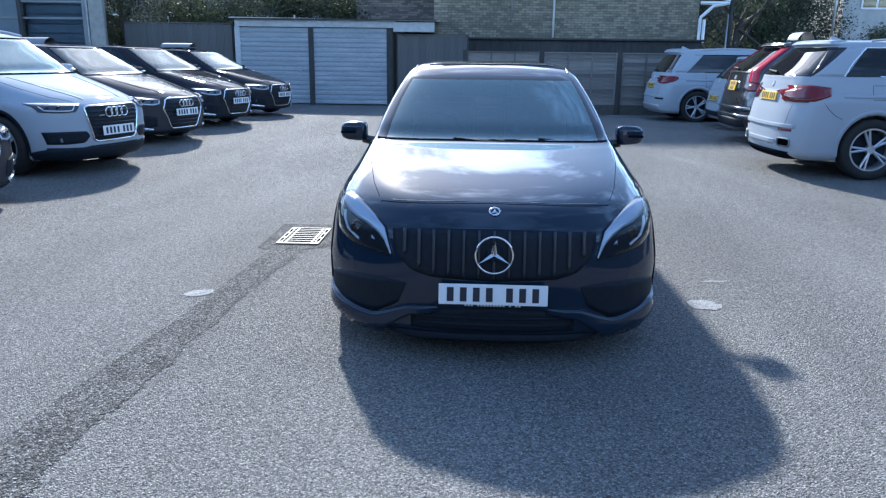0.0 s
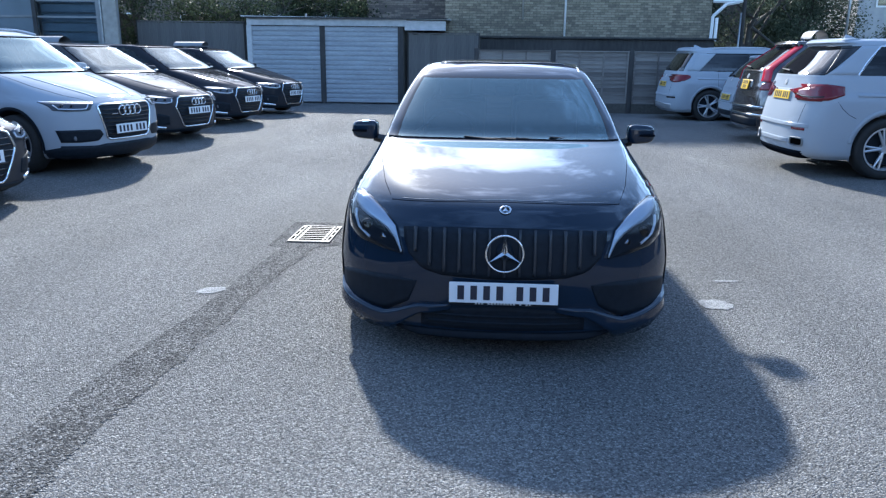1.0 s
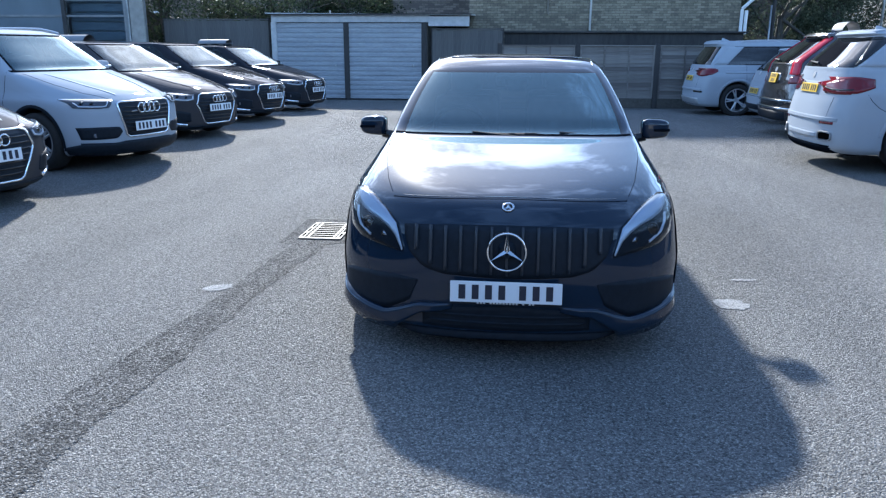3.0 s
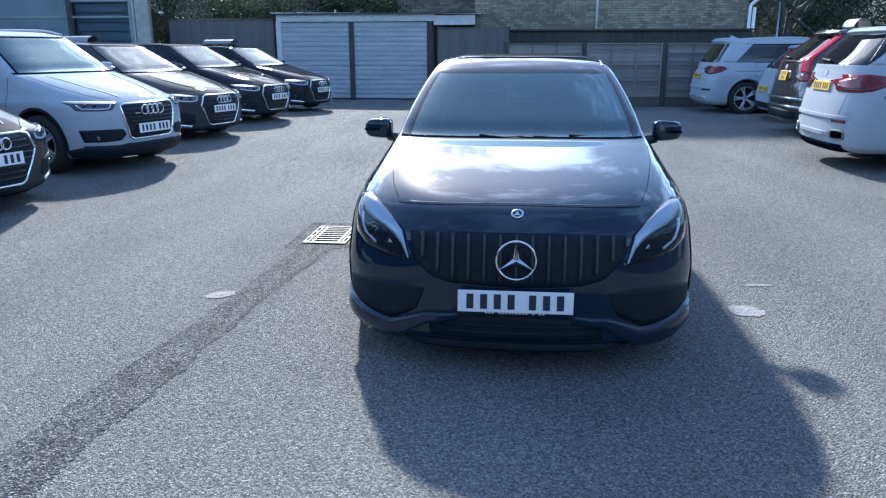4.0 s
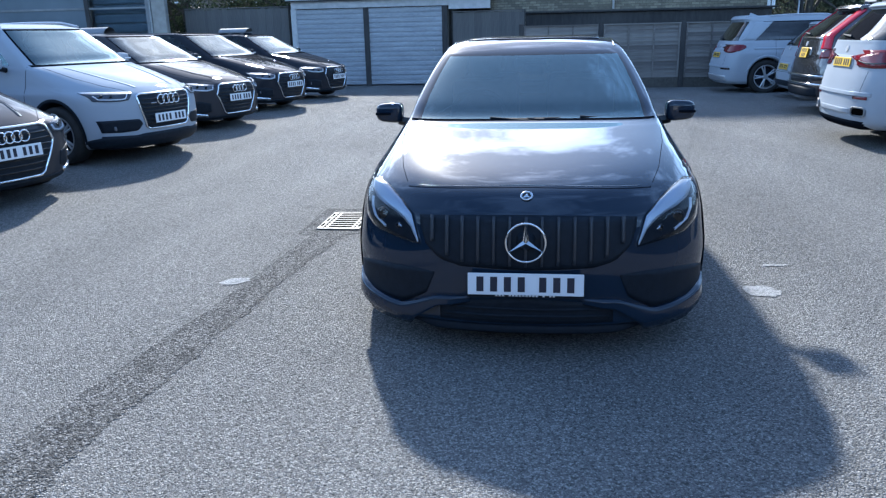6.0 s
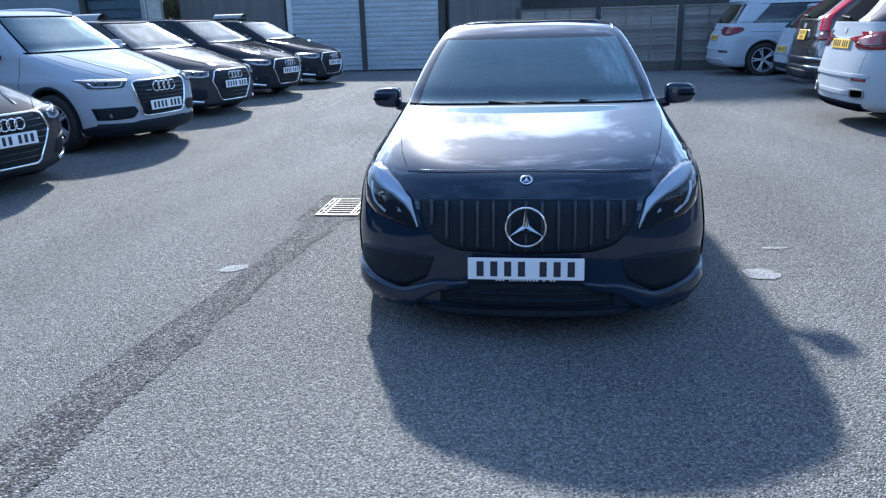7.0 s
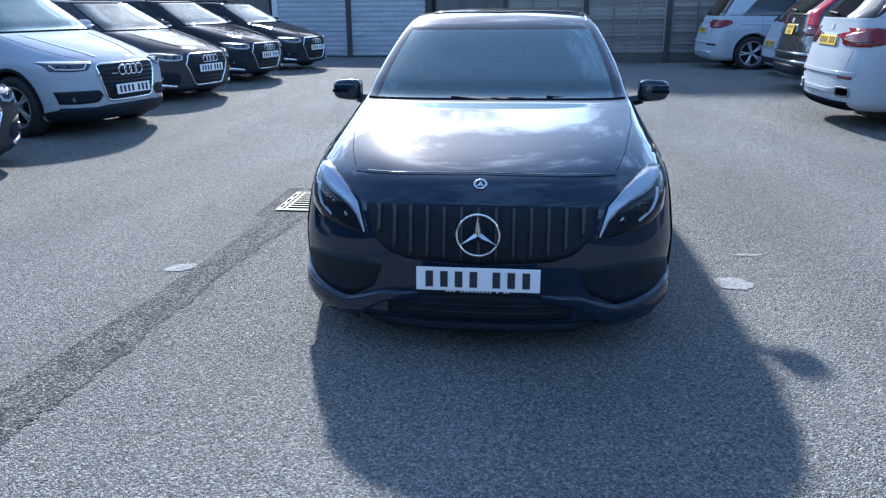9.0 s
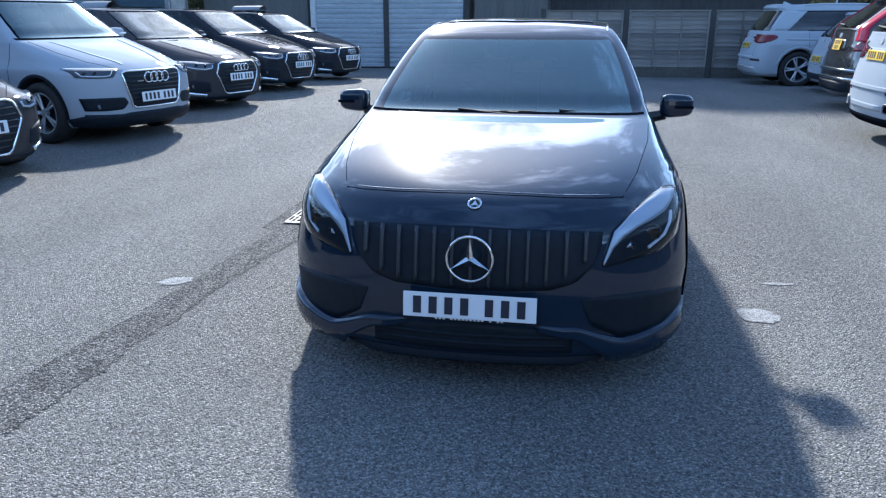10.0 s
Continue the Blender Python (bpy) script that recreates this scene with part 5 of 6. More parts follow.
build_hero()
front_car("saloon_car", stand(-4.60, 2.85, -16, 4.31), SALOON, M_grey, "dark grey saloon with a chrome-framed grille beside the white car", SALOON_FACE)
front_car("compact_suv", stand(-4.516, 5.58, -15.5, 4.385), SUV, M_white, "white compact sport utility car with black side intakes", SUV_FACE)
front_car("saloon_car", stand(-4.82, 8.565, -17, 4.31), SALOON, M_grey, "dark brown-grey saloon between the white car and a black one", SALOON_FACE)
front_car("saloon_car", stand(-4.85, 11.46, -16, 4.31), SALOON, M_navy, "black saloon in the row along the fence", SALOON_FACE)
front_car("saloon_car", stand(-4.71, 14.33, -16, 4.31), SALOON, M_navy, "blue-black saloon beside the garage doors", SALOON_FACE)
rear_car("large_suv", tail_at(3.77, 6.95, 0, 4.886), BIG_SUV, M_white, "large white sport utility car with wide red tail lamps", BIG_SUV_TAIL)
rear_car("crossover_car", tail_at(4.40, 10.35, 0, 4.57), CROSS, M_bronze, "dark bronze crossover with upright red lamps beside the glass", CROSS_TAIL)
rear_car("hatchback_car", tail_at(4.90, 12.85, 0, 4.25), HATCH, M_white, "white hatchback between two taller cars", HATCH_TAIL)
rear_car("mid_suv", tail_at(4.10, 15.32, 2, 4.63), MID_SUV, M_white, "white sport utility car with silver bumper beside the wooden fence", MID_SUV_TAIL)


# --- the yard ---
def sheet(name, pts, z, material, label):
    bm = bmesh.new()
    bm.faces.new([bm.verts.new((x, y, z)) for x, y in pts])
    ob = part(name, bm, material)
    return tagged(ob, label, "ground", kind="structure")


def ground():
    xs = [-400, -120, -60] + [-30 + k * 1.0 for k in range(61)] + [60, 120, 400]
    ys = [-400, -120, -50] + [-25 + k * 1.0 for k in range(66)] + [80, 160, 600]
    vs = [(x, y, lie(x, y)) for y in ys for x in xs]
    k = len(xs)
    fs = [(j * k + i, j * k + i + 1, (j + 1) * k + i + 1, (j + 1) * k + i) for j in range(len(ys) - 1) for i in range(k - 1)]
    tagged(put("ground", mesh_of("ground", vs, fs, M_asphalt, True)), "worn grey asphalt of a car yard with pale stones showing", "ground", kind="structure")


def patch_strip(left, right, z, rnd):
    """A strip between two lines, its left edge cut clean and its right edge frayed."""
    def at(line, y):
        for (x0, y0), (x1, y1) in zip(line, line[1:]):
            if y0 <= y <= y1:
                return x0 + (x1 - x0) * (y - y0) / (y1 - y0)
        return line[-1][0]
    lo, hi = left[0][1], left[-1][1]
    n = int((hi - lo) / 0.007)
    bm = bmesh.new()
    rows = []
    wob = 0.0
    for k in range(n + 1):
        y = lo + (hi - lo) * k / n
        wob = wob * 0.97 + rnd.uniform(-0.006, 0.006)
        rows.append([bm.verts.new((x, y, z)) for x in (at(left, y) + rnd.uniform(-0.006, 0.006), at(right, y) + wob + rnd.uniform(-0.014, 0.014))])
    for a, b in zip(rows, rows[1:]):
        bm.faces.new((a[0], a[1], b[1], b[0]))
    return tagged(part("asphalt_patch", bm, M_tarpatch), "darker strip of patched asphalt leading to a drain", "ground", kind="structure")


ground()
rnd = random.Random(4)
strip_left = [(-2.15, -5.0), (-1.98, -2.2), (-1.92, -0.96), (-1.908, -0.53), (-1.866, -0.18), (-1.84, 0.13), (-1.79, 0.45), (-1.74, 1.18), (-1.715, 1.67), (-1.68, 2.12), (-1.80, 2.17), (-1.80, 3.02)]
strip_right = [(-1.75, -5.0), (-1.65, -2.2), (-1.634, -1.2), (-1.63, -0.85), (-1.60, -0.48), (-1.574, 0.05), (-1.555, 0.43), (-1.535, 0.82), (-1.49, 1.45), (-1.42, 2.14), (-1.20, 2.25), (-1.20, 3.02)]
patch_strip(strip_left, strip_right, 0.0025, rnd)


def blotch(x, y, rx, ry, turn, seed):
    r = random.Random(seed)
    pts = []
    for k in range(40):
        a = 2 * math.pi * k / 40
        f = r.uniform(0.84, 1.08)
        u, v = rx * f * math.cos(a), ry * f * math.sin(a)
        pts.append((x + u * math.cos(turn) - v * math.sin(turn), y + u * math.sin(turn) + v * math.cos(turn)))
    sheet("paint_mark", pts, 0.004, M_worn, "worn pale paint mark on the asphalt")


blotch(1.335, 1.04, 0.105, 0.10, 0.0, 2)
blotch(-1.83, 1.02, 0.10, 0.06, 0.6, 3)
blotch(1.55, 1.55, 0.09, 0.022, 0.1, 5)


def drain():
    d = thing("drain_grate", pose(-1.512, 2.57, 0.005), "worn metal drain grate with long bars set in the asphalt", "drain")
    w, h, t, side = 0.345 / 2 - 0.042, 0.56 / 2 - 0.018, 0.018, 0.042
    # no hole below: a black sheet gives the pit's shade
    box("pit", (-w, -h, 0.0), (w, h, 0.002), M_hole_shade, d)
    for lo, hi in (((-w - side, -h - t, 0), (w + side, -h, 0.009)), ((-w - side, h, 0), (w + side, h + t, 0.009)), ((-w - side, -h, 0), (-w, h, 0.009)), ((w, -h, 0), (w + side, h, 0.009))):
        box("grate_rim", lo, hi, M_iron, d, bevel=0.003)
    n = 8
    for k in range(n):
        y = -h + (k + 0.5) * 2 * h / n
        box("grate_bar", (-w, y - 0.007, 0.002), (w, y + 0.007, 0.005), M_iron, d)
    # black blocks on the rim, painted as unlit slots
    for x in (-w - side * 0.5, w + side * 0.5):
        for y in (-h * 0.6, 0.0, h * 0.6):
            box("slot_shade", (x - 0.010, y - 0.055, 0.0085), (x + 0.010, y + 0.055, 0.0098), M_hole_shade, d)
    for x in (-w * 0.8, w * 0.8):
        box("cross_bar", (x - 0.007, -h, 0.002), (x + 0.007, h, 0.006), M_iron, d)


drain()

# --- garages at the back ---
GY = 19.4


def garages():
    g = thing("garage_block", pose(0, GY, 0.0), "pair of pale ribbed garage doors under a flat felt roof", "garage", kind="")
    for lo, hi in (((-7.45, 0.06, 0), (-7.30, 5.2, 2.50)), ((-2.70, 0.10, 0), (-2.665, 5.2, 2.50)), ((-7.30, 5.05, 0), (-2.70, 5.2, 2.50))):
        box("garage_wall", lo, hi, M_mortar, g)
    for x0, x1 in ((-7.30, -5.215), (-5.055, -2.84)):
        bm = bmesh.new()
        prof = []
        n = 16
        for k in range(n):
            z = 0.03 + k * 2.23 / n
            prof += [(0.0, z), (-0.024, z + 0.016), (-0.024, z + 0.088), (0.0, z + 0.106)]
        prof.append((0.0, 2.26))
        for (ya, za), (yb, zb) in zip(prof, prof[1:]):
            f = [bm.verts.new(p) for p in ((x0, ya + 0.05, za), (x1, ya + 0.05, za), (x1, yb + 0.05, zb), (x0, yb + 0.05, zb))]
            bm.faces.new(f)
        bmesh.ops.remove_doubles(bm, verts=bm.verts, dist=1e-4)
        dr = part("garage_door", bm, M_door, g, "pale grey ribbed metal up-and-over door")
        bm = bmesh.new()
        add_box(bm, (x1 - 0.30, -0.02, 0.98), (x1 - 0.24, 0.03, 1.06), 0.008)
        add_box(bm, (x1 - 0.285, -0.05, 1.0), (x1 - 0.255, -0.02, 1.04), 0.006)
        part("door_handle", bm, M_gal, dr)
    for x, mat in ((-7.37, M_fascia), (-5.135, M_post), (-2.77, M_post)):
        box("door_post", (x - 0.08, 0.0, 0), (x + 0.08, 0.12, 2.28), mat, g, bevel=0.006)
    box("fascia_board", (-7.42, -0.03, 2.28), (-2.60, 0.05, 2.49), M_fascia, g, bevel=0.004)
    box("fascia_board", (-2.64, -0.045, 2.17), (-1.42, 0.05, 2.45), M_fascia, g, bevel=0.004)
    bm = bmesh.new()
    vs = [bm.verts.new(p) for p in ((-7.55, -0.16, 2.507), (-1.36, -0.16, 2.473), (-1.36, 5.3, 2.665), (-7.55, 5.3, 2.705), (-7.55, -0.16, 2.545), (-1.36, -0.16, 2.500), (-1.36, 5.3, 2.705), (-7.55, 5.3, 2.745))]
    for f in ((0, 1, 2, 3), (4, 5, 6, 7), (0, 1, 5, 4), (1, 2, 6, 5), (2, 3, 7, 6), (3, 0, 4, 7)):
        bm.faces.new([vs[i] for i in f])
    part("flat_roof", bm, M_felt, g, "pale flat felt roof")
    box("roof_edge", (-7.56, -0.19, 2.490), (-1.34, -0.162, 2.520), M_post, g)
    bm = bmesh.new()
    add_tube(bm, (-5.75, 0.6, 2.545), (-5.75, 0.6, 2.65), 0.03, 0.03, 8)
    part("roof_vent", bm, M_gal, g)


garages()


def board_fence(name, x0, x1, y, top, material, label, cap=True, turn=0.0):
    f = thing(name, pose(x0, y, 0.0, 0, 0, turn), label, "fence")
    L = x1 - x0
    n = int(L / 0.12)
    shared = None
    r = random.Random(int(abs(x0) * 100))
    for k in range(n):
        w = L / n
        bm = bmesh.new()
        add_box(bm, (-w * 0.5 - 0.008, -0.011, 0.04), (w * 0.5 + 0.008, 0.011, top))
        ob = part("board", bm, material, f) if shared is None else put("board", shared, f)
        if shared is None:
            shared = ob.data
        else:
            bm.free()
        ob.matrix_basis = pose((k + 0.5) * w, 0.012 * (k % 2), r.uniform(-0.012, 0.012))
    m = max(1, round(L / 1.9))
    for k in range(m + 1):
        box("post", (k * L / m - 0.05, 0.02, 0), (k * L / m + 0.05, 0.12, top + 0.06), M_post, f)
    for z in (0.4, top * 0.6, top - 0.25):
        box("rail", (0, 0.034, z), (L, 0.075, z + 0.07), material, f)
    if cap:
        box("capping", (-0.02, -0.03, top + 0.015), (L + 0.02, 0.05, top + 0.045), material, f, bevel=0.004)


board_fence("timber_fence", -10.9, -7.6, 19.6, 2.34, M_darkfence, "dark stained close-board timber fence behind the parked cars")
board_fence("timber_fence", -2.52, -0.45, 19.5, 2.06, M_darkfence, "dark stained boards beside the garage doors")


def lap_panel(fence, x0, x1, y, top):
    p = thing("fence_panel", pose(x0, y, 0), "", "")
    p.parent = fence
    L = x1 - x0
    n = 13
    h = (top - 0.28) / n
    bm = bmesh.new()
    vs = [bm.verts.new(v) for v in ((0, -0.022, 0), (L, -0.022, 0), (L, -0.012, 0), (0, -0.012, 0), (0, 0.0, h + 0.03), (L, 0.0, h + 0.03), (L, 0.008, h + 0.03), (0, 0.008, h + 0.03))]
    for f in ((0, 1, 2, 3), (4, 5, 6, 7), (0, 1, 5, 4), (2, 3, 7, 6), (1, 2, 6, 5), (0, 3, 7, 4)):
        bm.faces.new([vs[i] for i in f])
    bmesh.ops.recalc_face_normals(bm, faces=bm.faces)
    me = bpy.data.meshes.new("slat")
    bm.to_mesh(me)
    bm.free()
    me.materials.append(M_fence)
    r = random.Random(int(x0 * 31) + 7)
    for k in range(n):
        put("slat", me, p, m=pose(0, r.uniform(-0.003, 0.003), 0.26 + k * h, r.uniform(-1, 1), r.uniform(-0.12, 0.12)))
    for x in (0.02, L * 0.33, L * 0.66, L - 0.02):
        box("batten", (x - 0.02, -0.042, 0.27), (x + 0.02, -0.022, top), M_fence, p)
    box("capping", (-0.01, -0.05, top), (L + 0.01, 0.03, top + 0.025), M_fence, p)
    box("gravel_board", (0, -0.02, 0), (L, 0.02, 0.25), M_mortar, p)


FY = 17.1
POSTS = [-0.45, 1.60, 3.67, 5.74, 7.80, 9.86, 11.9]
garden_fence = thing("garden_fence", pose(0, 0, 0.0), "weathered grey-brown lap-panel garden fence with dark posts", "fence")
for a, b in zip(POSTS, POSTS[1:]):
    lap_panel(garden_fence, a + 0.07, b - 0.07, FY, 1.60)
for x in POSTS:
    bm = bmesh.new()
    add_box(bm, (x - 0.06, FY - 0.05, 0), (x + 0.06, FY + 0.06, 1.67), 0.008)
    part("fence_post", bm, M_post, garden_fence)


def shed():
    s = thing("outbuilding", pose(0, 20.5, 0), "low dark timber outbuilding behind the garden fence", "shed")
    n = 14
    for k in range(n):
        z = k * 0.142
        box("cladding_board", (-0.40, -0.012 + 0.006 * (k % 2), z), (6.75, 0.012, z + 0.15), M_post, s)
    box("shed_wall", (-0.40, 0.014, 0), (6.75, 0.10, 2.0), M_post, s)
    box("shed_roof", (-0.5, -0.12, 2.005), (6.85, 0.72, 2.06), M_post, s, bevel=0.01)


shed()

# --- the houses behind ---


def bricks(name, x0, x1, z0, z1, y, material, parent, r):
    """Courses of single bricks standing proud of the mortar, as one mesh."""
    vs, fs = [], []
    row = 0
    z = z0
    while z < z1:
        x = x0 - (0.1125 if row % 2 else 0)
        while x < x1:
            a, b = max(x, x0), min(x + 0.215, x1)
            if b - a > 0.03:
                d = y - 0.006 - r.uniform(0, 0.006)
                k = len(vs)
                for (px, pz) in ((a, z), (b, z), (b, z + 0.065), (a, z + 0.065)):
                    vs.append((px, d, pz))
                for (px, pz) in ((a, z), (b, z), (b, z + 0.065), (a, z + 0.065)):
                    vs.append((px, y + 0.01, pz))
                fs += [(k, k + 1, k + 2, k + 3), (k, k + 4, k + 5, k + 1), (k + 1, k + 5, k + 6, k + 2), (k + 2, k + 6, k + 7, k + 3), (k + 3, k + 7, k + 4, k)]
            x += 0.225
        z += 0.075
        row += 1
    ob = put(name, mesh_of(name, vs, fs, material, False), parent)
    return tagged(ob, kind="stuff")


def house():
    y0, x0, x1, eave, ridge = 21.4, -1.55, 6.84, 5.9, 9.5
    h = thing("brick_house", pose(0, 0, 0), "two-storey yellow-brown brick house with tiled roof behind the fence", "house")
    box("wall", (x0, y0, 0), (x1, y0 + 0.3, eave), M_mortar, h)
    box("wall", (x0, y0 + 0.3, 0), (x0 + 0.3, y0 + 7.4, eave), M_mortar, h)
    box("wall", (x1 - 0.3, y0 + 0.3, 0), (x1, y0 + 7.4, eave), M_mortar, h)
    box("wall", (x0, y0 + 7.4, 0), (x1, y0 + 7.7, eave), M_mortar, h)
    bricks("brickwork", x0, x1, 1.2, eave - 0.1, y0, M_brick, h, random.Random(8))
    bm = bmesh.new()
    yr = y0 + 3.85
    for (ya, za), (yb, zb) in (((y0 - 0.35, eave - 0.15), (yr, ridge)), ((y0 + 8.05, eave - 0.15), (yr, ridge))):
        v = [bm.verts.new(p) for p in ((x0 - 0.2, ya, za), (x1 + 0.2, ya, za), (x1 + 0.2, yb, zb), (x0 - 0.2, yb, zb), (x0 - 0.2, ya, za + 0.1), (x1 + 0.2, ya, za + 0.1), (x1 + 0.2, yb, zb + 0.1), (x0 - 0.2, yb, zb + 0.1))]
        for f in ((0, 1, 2, 3), (4, 5, 6, 7), (0, 1, 5, 4), (1, 2, 6, 5), (2, 3, 7, 6), (3, 0, 4, 7)):
            bm.faces.new([v[i] for i in f])
    part("roof", bm, M_tile, h)
    bm = bmesh.new()
    for x in (x0, x1 - 0.3):
        v = [bm.verts.new(p) for p in ((x, y0, eave), (x, y0 + 7.7, eave), (x, yr, ridge), (x + 0.3, y0, eave), (x + 0.3, y0 + 7.7, eave), (x + 0.3, yr, ridge))]
        for f in ((0, 1, 2), (3, 4, 5), (0, 1, 4, 3), (1, 2, 5, 4), (2, 0, 3, 5)):
            bm.faces.new([v[i] for i in f])
    part("gable", bm, M_brick, h)
    bm = bmesh.new()
    add_tube(bm, (2.27, y0 - 0.06, 2.1), (2.27, y0 - 0.06, eave - 0.2), 0.034, 0.034, 10)
    part("downpipe", bm, M_upvc, h, "white plastic downpipe", True)
    bm = bmesh.new()
    add_tube(bm, (0.93, y0 - 0.05, 2.6), (0.93, y0 - 0.05, eave - 0.2), 0.03, 0.03, 10)
    part("downpipe", bm, M_stone, h, "", True)
    # white porch bracket at the corner
    bm = bmesh.new()
    for (a, b) in (((x1 + 0.03, y0 - 0.1, 2.0), (x1 + 0.03, y0 - 0.1, 2.75)), ((x1 + 0.03, y0 - 0.1, 2.75), (x1 + 0.42, y0 - 0.1, 3.12)), ((x1 + 0.42, y0 - 0.1, 3.12), (x1 + 0.80, y0 - 0.1, 3.18)), ((x1 + 0.0, y0 - 0.1, 3.20), (x1 + 0.9, y0 - 0.1, 3.20)), ((x1 + 0.16, y0 - 0.1, 2.0), (x1 + 0.16, y0 - 0.1, 2.7)), ((x1 + 0.9, y0 - 0.1, 3.25), (x1 + 0.1, y0 - 0.1, 3.7))):
        q = (Vector(b) - Vector(a))
        add_tube(bm, a, b, 0.05, 0.05, 4)
    part("porch_bracket", bm, M_upvc, h, "white painted bracket")


def wing():
    h = thing("brick_wing", pose(0, 0, 0), "dark brown brick wing behind the garages", "house")
    box("wall", (-4.6, 24.6, 0), (-1.7, 24.9, 4.6), M_mortar, h)
    bricks("brickwork", -4.6, -1.7, 2.0, 4.5, 24.6, M_brick_dark, h, random.Random(5))
    box("roof", (-4.8, 24.4, 4.6), (-1.7, 27.4, 4.75), M_tile, h)
    box("wall", (-4.6, 24.9, 0), (-4.3, 27.2, 4.6), M_mortar, h)


house()
wing()


def showroom():
    """The building beyond the far end of the row, with tall panes beside a pale pier."""
    b = thing("showroom_building", pose(0, 18.5, 0.0), "grey showroom building with plain panels and a dark window", "building")
    for x0, x1 in ((-19.6, -16.55), (-16.52, -13.56)):
        box("cladding_panel", (x0, 0.06, 0.32), (x1, 0.12, 3.9), M_panel, b, "pale blue-grey wall panel")
    box("panel_trim", (-19.6, 0.035, 2.40), (-13.56, 0.058, 2.46), M_clad, b)
    box("window_bar", (-13.55, 0.02, 0.32), (-13.44, 0.16, 3.9), M_post, b)
    box("pane", (-13.43, 0.10, 0.35), (-11.62, 0.125, 3.6), M_showglass, b)
    for k in range(12):
        z = 0.40 + k * 0.27
        box("blind_slat", (-13.43, 0.30, z), (-11.62, 0.318, z + 0.24), M_blind, b)
    for z in (2.40, 2.86):
        box("window_bar", (-13.43, 0.06, z), (-11.62, 0.098, z + 0.05), M_clad, b)
    box("window_bar", (-11.61, 0.02, 0.3), (-11.50, 0.16, 3.9), M_clad, b)
    box("pier", (-11.40, -0.02, 0), (-10.98, 0.06, 3.9), M_stone, b, bevel=0.01)
    bm = bmesh.new()
    add_tube(bm, (-11.45, -0.02, 0), (-11.45, -0.02, 3.9), 0.035, 0.035, 10)
    part("drainpipe", bm, M_gal, b)
    box("plinth", (-19.6, 0.0, 0), (-11.50, 0.25, 0.30), M_stone, b)
    box("header", (-19.8, -0.05, 3.902), (-10.94, 0.35, 4.6), M_clad, b)
    box("back_wall", (-19.6, 0.9, 0), (-11.40, 1.0, 4.6), M_clad, b)
    box("roof", (-19.8, 0.352, 4.4), (-11.36, 1.05, 4.6), M_clad, b)


showroom()


def tree(name, x, y, height, spread, seed, mat, label, leaves=5200, low=0.3):
    r = random.Random(seed)
    t = thing(name, pose(x, y, 0), label, "tree")
    bm = bmesh.new()
    add_tube(bm, (0, 0, 0), (0.1, 0, height * 0.5), 0.18, 0.11, 10)
    tips = []
    for k in range(11):
        a = r.uniform(0, 6.28)
        z0 = height * r.uniform(low, 0.55)
        tip = Vector((math.cos(a) * spread * r.uniform(0.4, 0.95), math.sin(a) * spread * r.uniform(0.4, 0.95), height * r.uniform(low + 0.15, 0.95)))
        add_tube(bm, (0.05, 0, z0), tip, 0.07, 0.02, 6)
        tips.append(tip)
        for j in range(2):
            q = tip * r.uniform(0.6, 0.9) + Vector((r.uniform(-1, 1), r.uniform(-1, 1), r.uniform(-0.3, 0.8))) * spread * 0.35
            add_tube(bm, tip * 0.6 + Vector((0, 0, z0 * 0.3)), q, 0.03, 0.01, 5)
            tips.append(q)
    part("trunk", bm, M_bark, t)
    vs, fs = [], []
    for k in range(int(leaves * 2.2)):
        c = r.choice(tips)
        d = Vector((r.gauss(0, 1), r.gauss(0, 1), r.gauss(0, 0.8))) * spread * 0.17
        p = c + d
        u = Vector((r.uniform(-1, 1), r.uniform(-1, 1), r.uniform(-1, 1))).normalized()
        v = u.cross(Vector((r.uniform(-1, 1), r.uniform(-1, 1), r.uniform(-1, 1)))).normalized()
        s = r.uniform(0.03, 0.065)
        b = len(vs)
        vs += [p - u * s, p + v * s * 0.5, p + u * s, p - v * s * 0.5]
        fs.append((b, b + 1, b + 2, b + 3))
    tagged(put("crown", mesh_of("crown", vs, fs, mat, False), t), kind="stuff")


tree("tree", 9.0, 24.5, 5.4, 2.3, 1, M_leaf, "small leafy tree behind the parked cars", 9000, 0.12)
tree("tree", 11.6, 26.5, 6.6, 2.1, 2, M_leaf, "leafy garden tree behind the parked cars", 12000, 0.12)
tree("tree", 12.6, 30.5, 6.0, 2.0, 3, M_leaf, "bushy tree beside the pale house", 12000, 0.12)
tree("tree", 14.2, 22.3, 3.2, 1.3, 7, M_leaf, "low sunlit bush beside the pale house", 8000, 0.1)
tree("tree", -8.6, 23.2, 5.2, 2.6, 4, M_leaf2, "dark leafy tree behind the timber fence", 12000, 0.12)
tree("tree", -12.3, 22.5, 5.2, 2.6, 5, M_leaf2, "dark leafy tree behind the timber fence", 12000, 0.12)
tree("tree", -6.0, 25.5, 5.2, 2.2, 6, M_leaf2, "dark leafy tree behind the garages", 9000, 0.12)


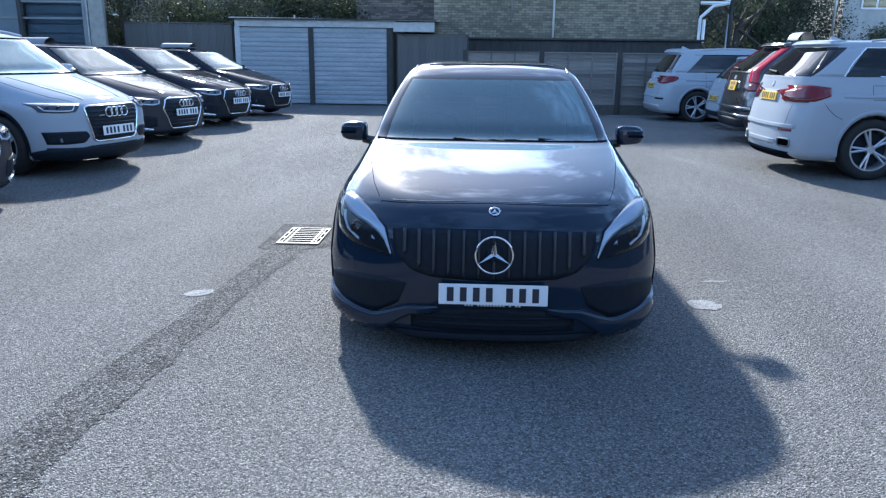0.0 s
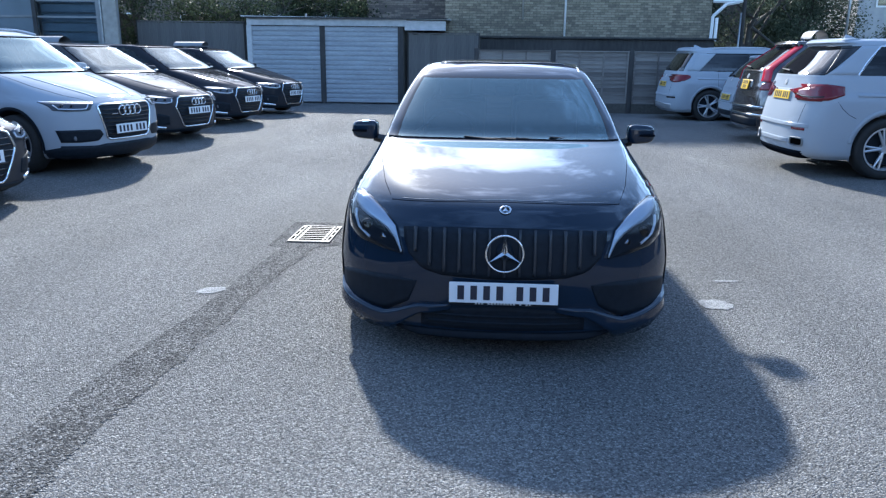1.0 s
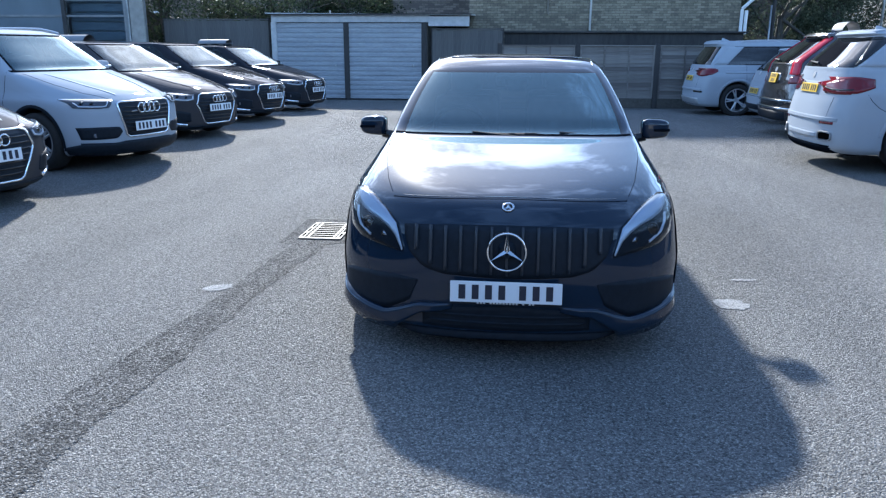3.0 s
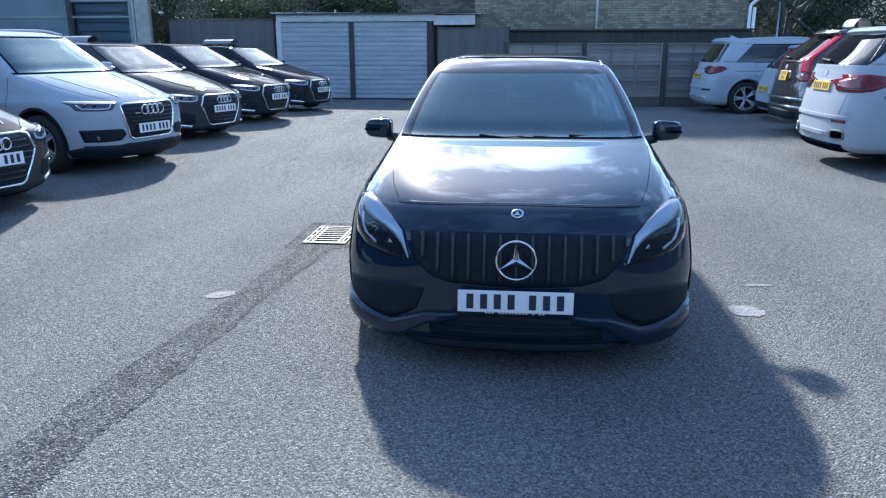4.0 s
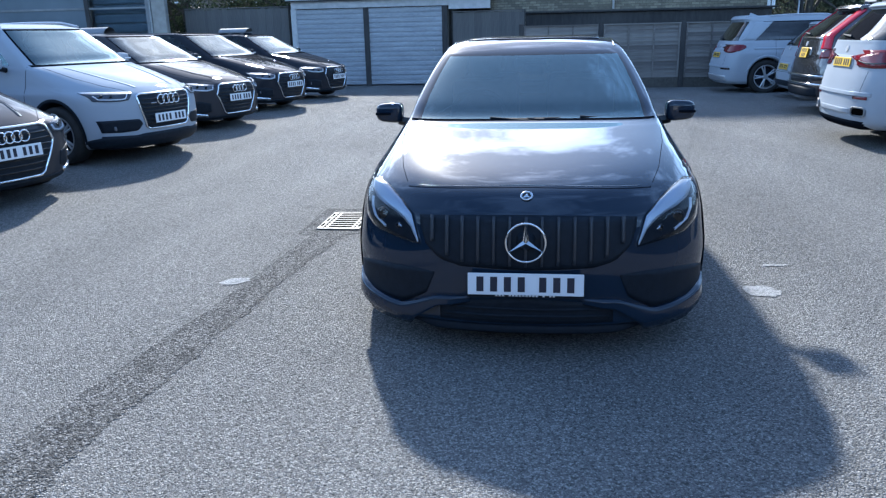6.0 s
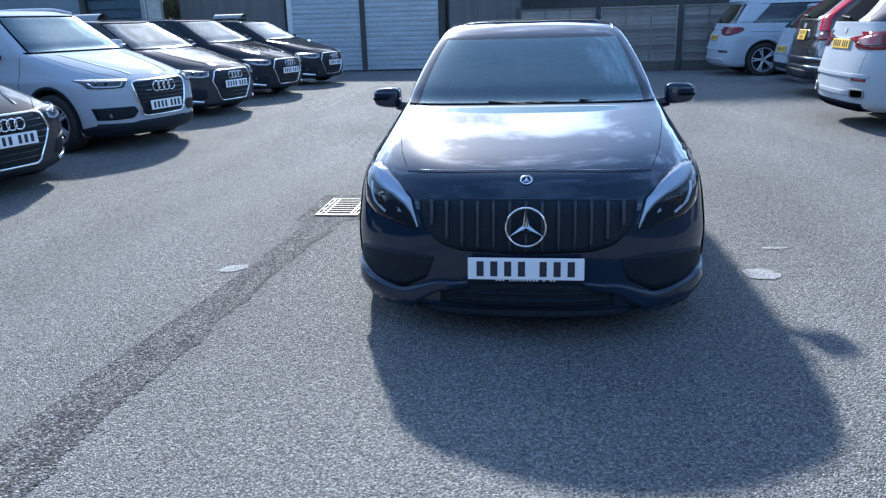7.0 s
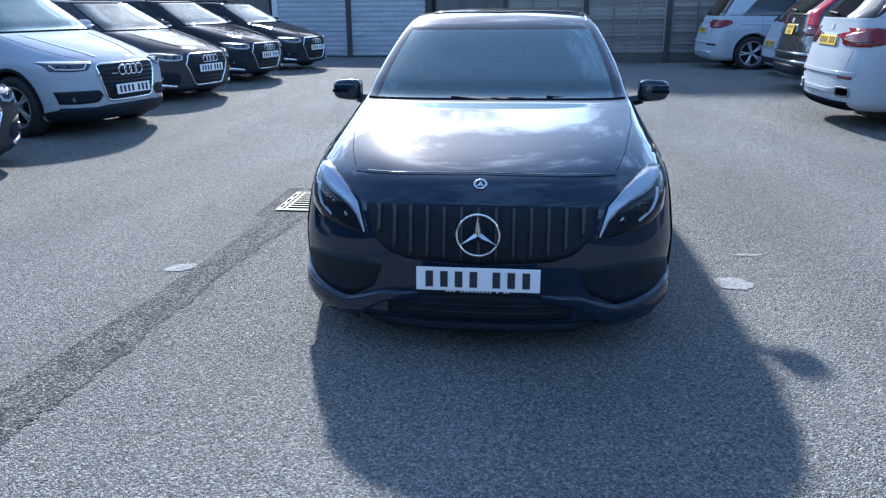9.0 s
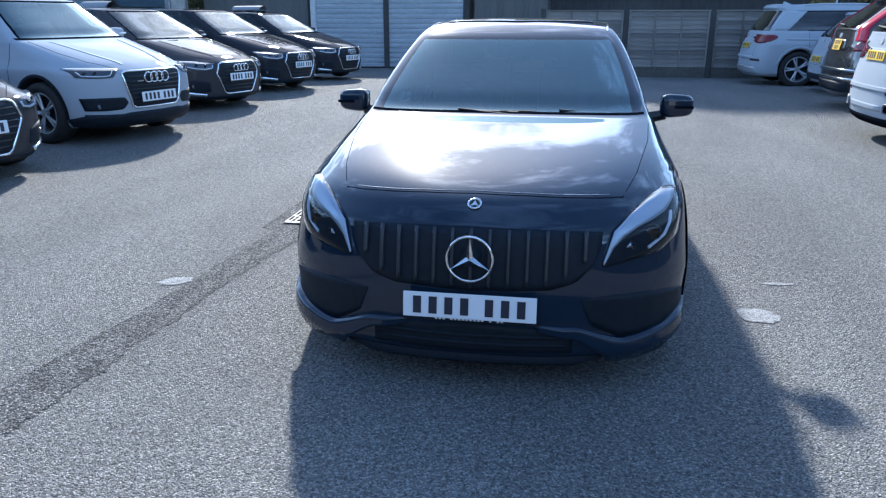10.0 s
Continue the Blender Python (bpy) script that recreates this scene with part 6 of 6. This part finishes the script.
def terrace():
    """The dark backs of houses that close the view behind the trees."""
    for x0, x1, y, h in ((-24, -4.2, 29.5, 5.6), (7.5, 14.6, 33.0, 7.5)):
        t = thing("terrace_house", pose(0, y, 0), "dark brick backs of terraced houses behind the trees", "house")
        box("wall", (x0, 0, 0), (x1, 6, h), M_brick_dark, t)
        bm = bmesh.new()
        v = [bm.verts.new(q) for q in ((x0 - 0.3, -0.4, h), (x1 + 0.3, -0.4, h), (x1 + 0.3, 6.4, h), (x0 - 0.3, 6.4, h), (x0 - 0.3, 3, h * 1.34), (x1 + 0.3, 3, h * 1.34))]
        for f in ((0, 1, 5, 4), (2, 3, 4, 5), (0, 4, 3), (1, 2, 5), (0, 3, 2, 1)):
            bm.faces.new([v[i] for i in f])
        part("roof", bm, M_tile, t)
        n = int((x1 - x0) / 3.2)
        for k in range(n):
            for z in ((1.0, 4.2) if h > 6 else (1.6,)):
                x = x0 + 0.8 + k * 3.2
                w = box("window", (x, -0.05, z), (x + 1.3, 0.01, z + 1.5), M_upvc, t)
                box("glass", (x + 0.07, -0.065, z + 0.07), (x + 1.23, -0.05, z + 1.43), M_dark_glass, w)


terrace()
# added out of view: a pale wall for the bumper to reflect
tagged(box("wall_unseen_pale", (3.5, -15.6, 0), (14, -14.98, 4.2), M_render), "unseen pale wall behind the camera, added to brighten the bumper's reflection", "wall", kind="structure")
# added out of view, so that the black car's front reflects something dark
tagged(box("wall_unseen", (-30, -15.3, 0), (30, -15, 6.0), M_unseen_wall), "unseen dark grey wall behind the camera, added to darken reflections", "wall", kind="structure")

# nearer unseen walls, added to darken the bumper corners' reflections
for side_x, far_y in ((-9.8, 0.5), (9.8, 4.0)):
    tagged(box("wall_unseen_near", (side_x - 0.1, -14.98, 0), (side_x + 0.1, far_y, 3.0), M_unseen_wall), "unseen dark grey wall beside the yard, added to darken reflections", "wall", kind="structure")
# far unseen walls, added to keep the horizon's glow out of reflections
for side_x in (-24.0, 27.0):
    tagged(box("wall_unseen", (side_x - 0.15, -15, 0), (side_x + 0.15, 24, 5.0), M_unseen_wall), "unseen dark grey wall far to the side, added to hide the bright horizon from reflections", "wall", kind="structure")


def pale_house():
    h = thing("pale_house", pose(17.3, 34.5, 0), "distant pale rendered house with white-framed windows", "house")
    box("wall", (0, 0, 0), (9, 7, 6.4), M_render, h)
    bm = bmesh.new()
    v = [bm.verts.new(p) for p in ((-0.4, -0.4, 6.4), (9.4, -0.4, 6.4), (9.4, 7.4, 6.4), (-0.4, 7.4, 6.4), (-0.4, 3.5, 9.4), (9.4, 3.5, 9.4))]
    for f in ((0, 1, 5, 4), (2, 3, 4, 5), (0, 4, 3), (1, 2, 5), (0, 3, 2, 1)):
        bm.faces.new([v[i] for i in f])
    part("roof", bm, M_tile, h)
    for x in (0.8, 3.6, 6.4):
        for z in (1.0, 3.9):
            w = box("window", (x, -0.06, z), (x + 1.5, 0.01, z + 1.4), M_upvc, h)
            box("glass", (x + 0.08, -0.075, z + 0.08), (x + 0.70, -0.06, z + 1.32), M_dark_glass, w)
            box("glass", (x + 0.80, -0.075, z + 0.08), (x + 1.42, -0.06, z + 1.32), M_dark_glass, w)


pale_house()


def pole(x, y, h, r=0.06, name="lamp_pole", mat=None, label="plain grey metal pole behind the cars"):
    bm = bmesh.new()
    add_tube(bm, (x, y, 0), (x, y, h), r, r * 0.8, 12)
    tagged(part(name, bm, mat or M_gal, smooth=True), label, "pole")


pole(8.22, 22.6, 6.0, 0.07, "utility_pole", M_post, "dark wooden utility pole behind the parked cars")
pole(7.95, 22.0, 2.9, 0.035)
pole(12.2, 24.0, 6.5, 0.05)


def roof_sign(x, y, z, turn, label, half=0.30, tint=None, rise=0.75):
    """A curved price board on two feet, standing on a car's roof."""
    s = thing("roof_sign", pose(x, y, z, 0, 0, turn), label, "sign")
    bm = bmesh.new()
    n = 14
    rows = []
    for k in range(n + 1):
        a = math.pi * (0.05 + 0.9 * k / n)
        for rr in (0.15, 0.142):
            rows.append((math.cos(a) * rr, 0.06 + math.sin(a) * rr * rise))
    vs = [[bm.verts.new((xx, yy, zz)) for xx in (-half, half)] for yy, zz in rows]
    for k in range(n):
        for a, b in ((2 * k, 2 * k + 2), (2 * k + 1, 2 * k + 3)):
            bm.faces.new((vs[a][0], vs[a][1], vs[b][1], vs[b][0]))
    part("board", bm, M_acrylic, s, smooth=True)
    bm = bmesh.new()
    add_box(bm, (-half * 0.98, -0.13, 0.062), (half * 0.98, 0.13, 0.075), 0.004)
    part("base_sheet", bm, tint or M_acrylic, s)
    for xx in (-half * 0.85, 0, half * 0.85):
        box("foot", (xx - 0.03, -0.13, 0), (xx + 0.03, 0.13, 0.062), M_hazed_matt, s, bevel=0.01)


roof_sign(-7.45, 15.05, 1.54, -16, "clear curved price board on the blue-black saloon's roof", 0.42)
roof_sign(5.55, 10.35, 1.735, 93, "pale curved price board on the crossover's roof", 0.20, None, 1.1)
roof_sign(-7.74, 9.50, 1.50, -16, "clear price board with a red base on the brown-grey saloon's roof", 0.33, M_signred, 1.0)
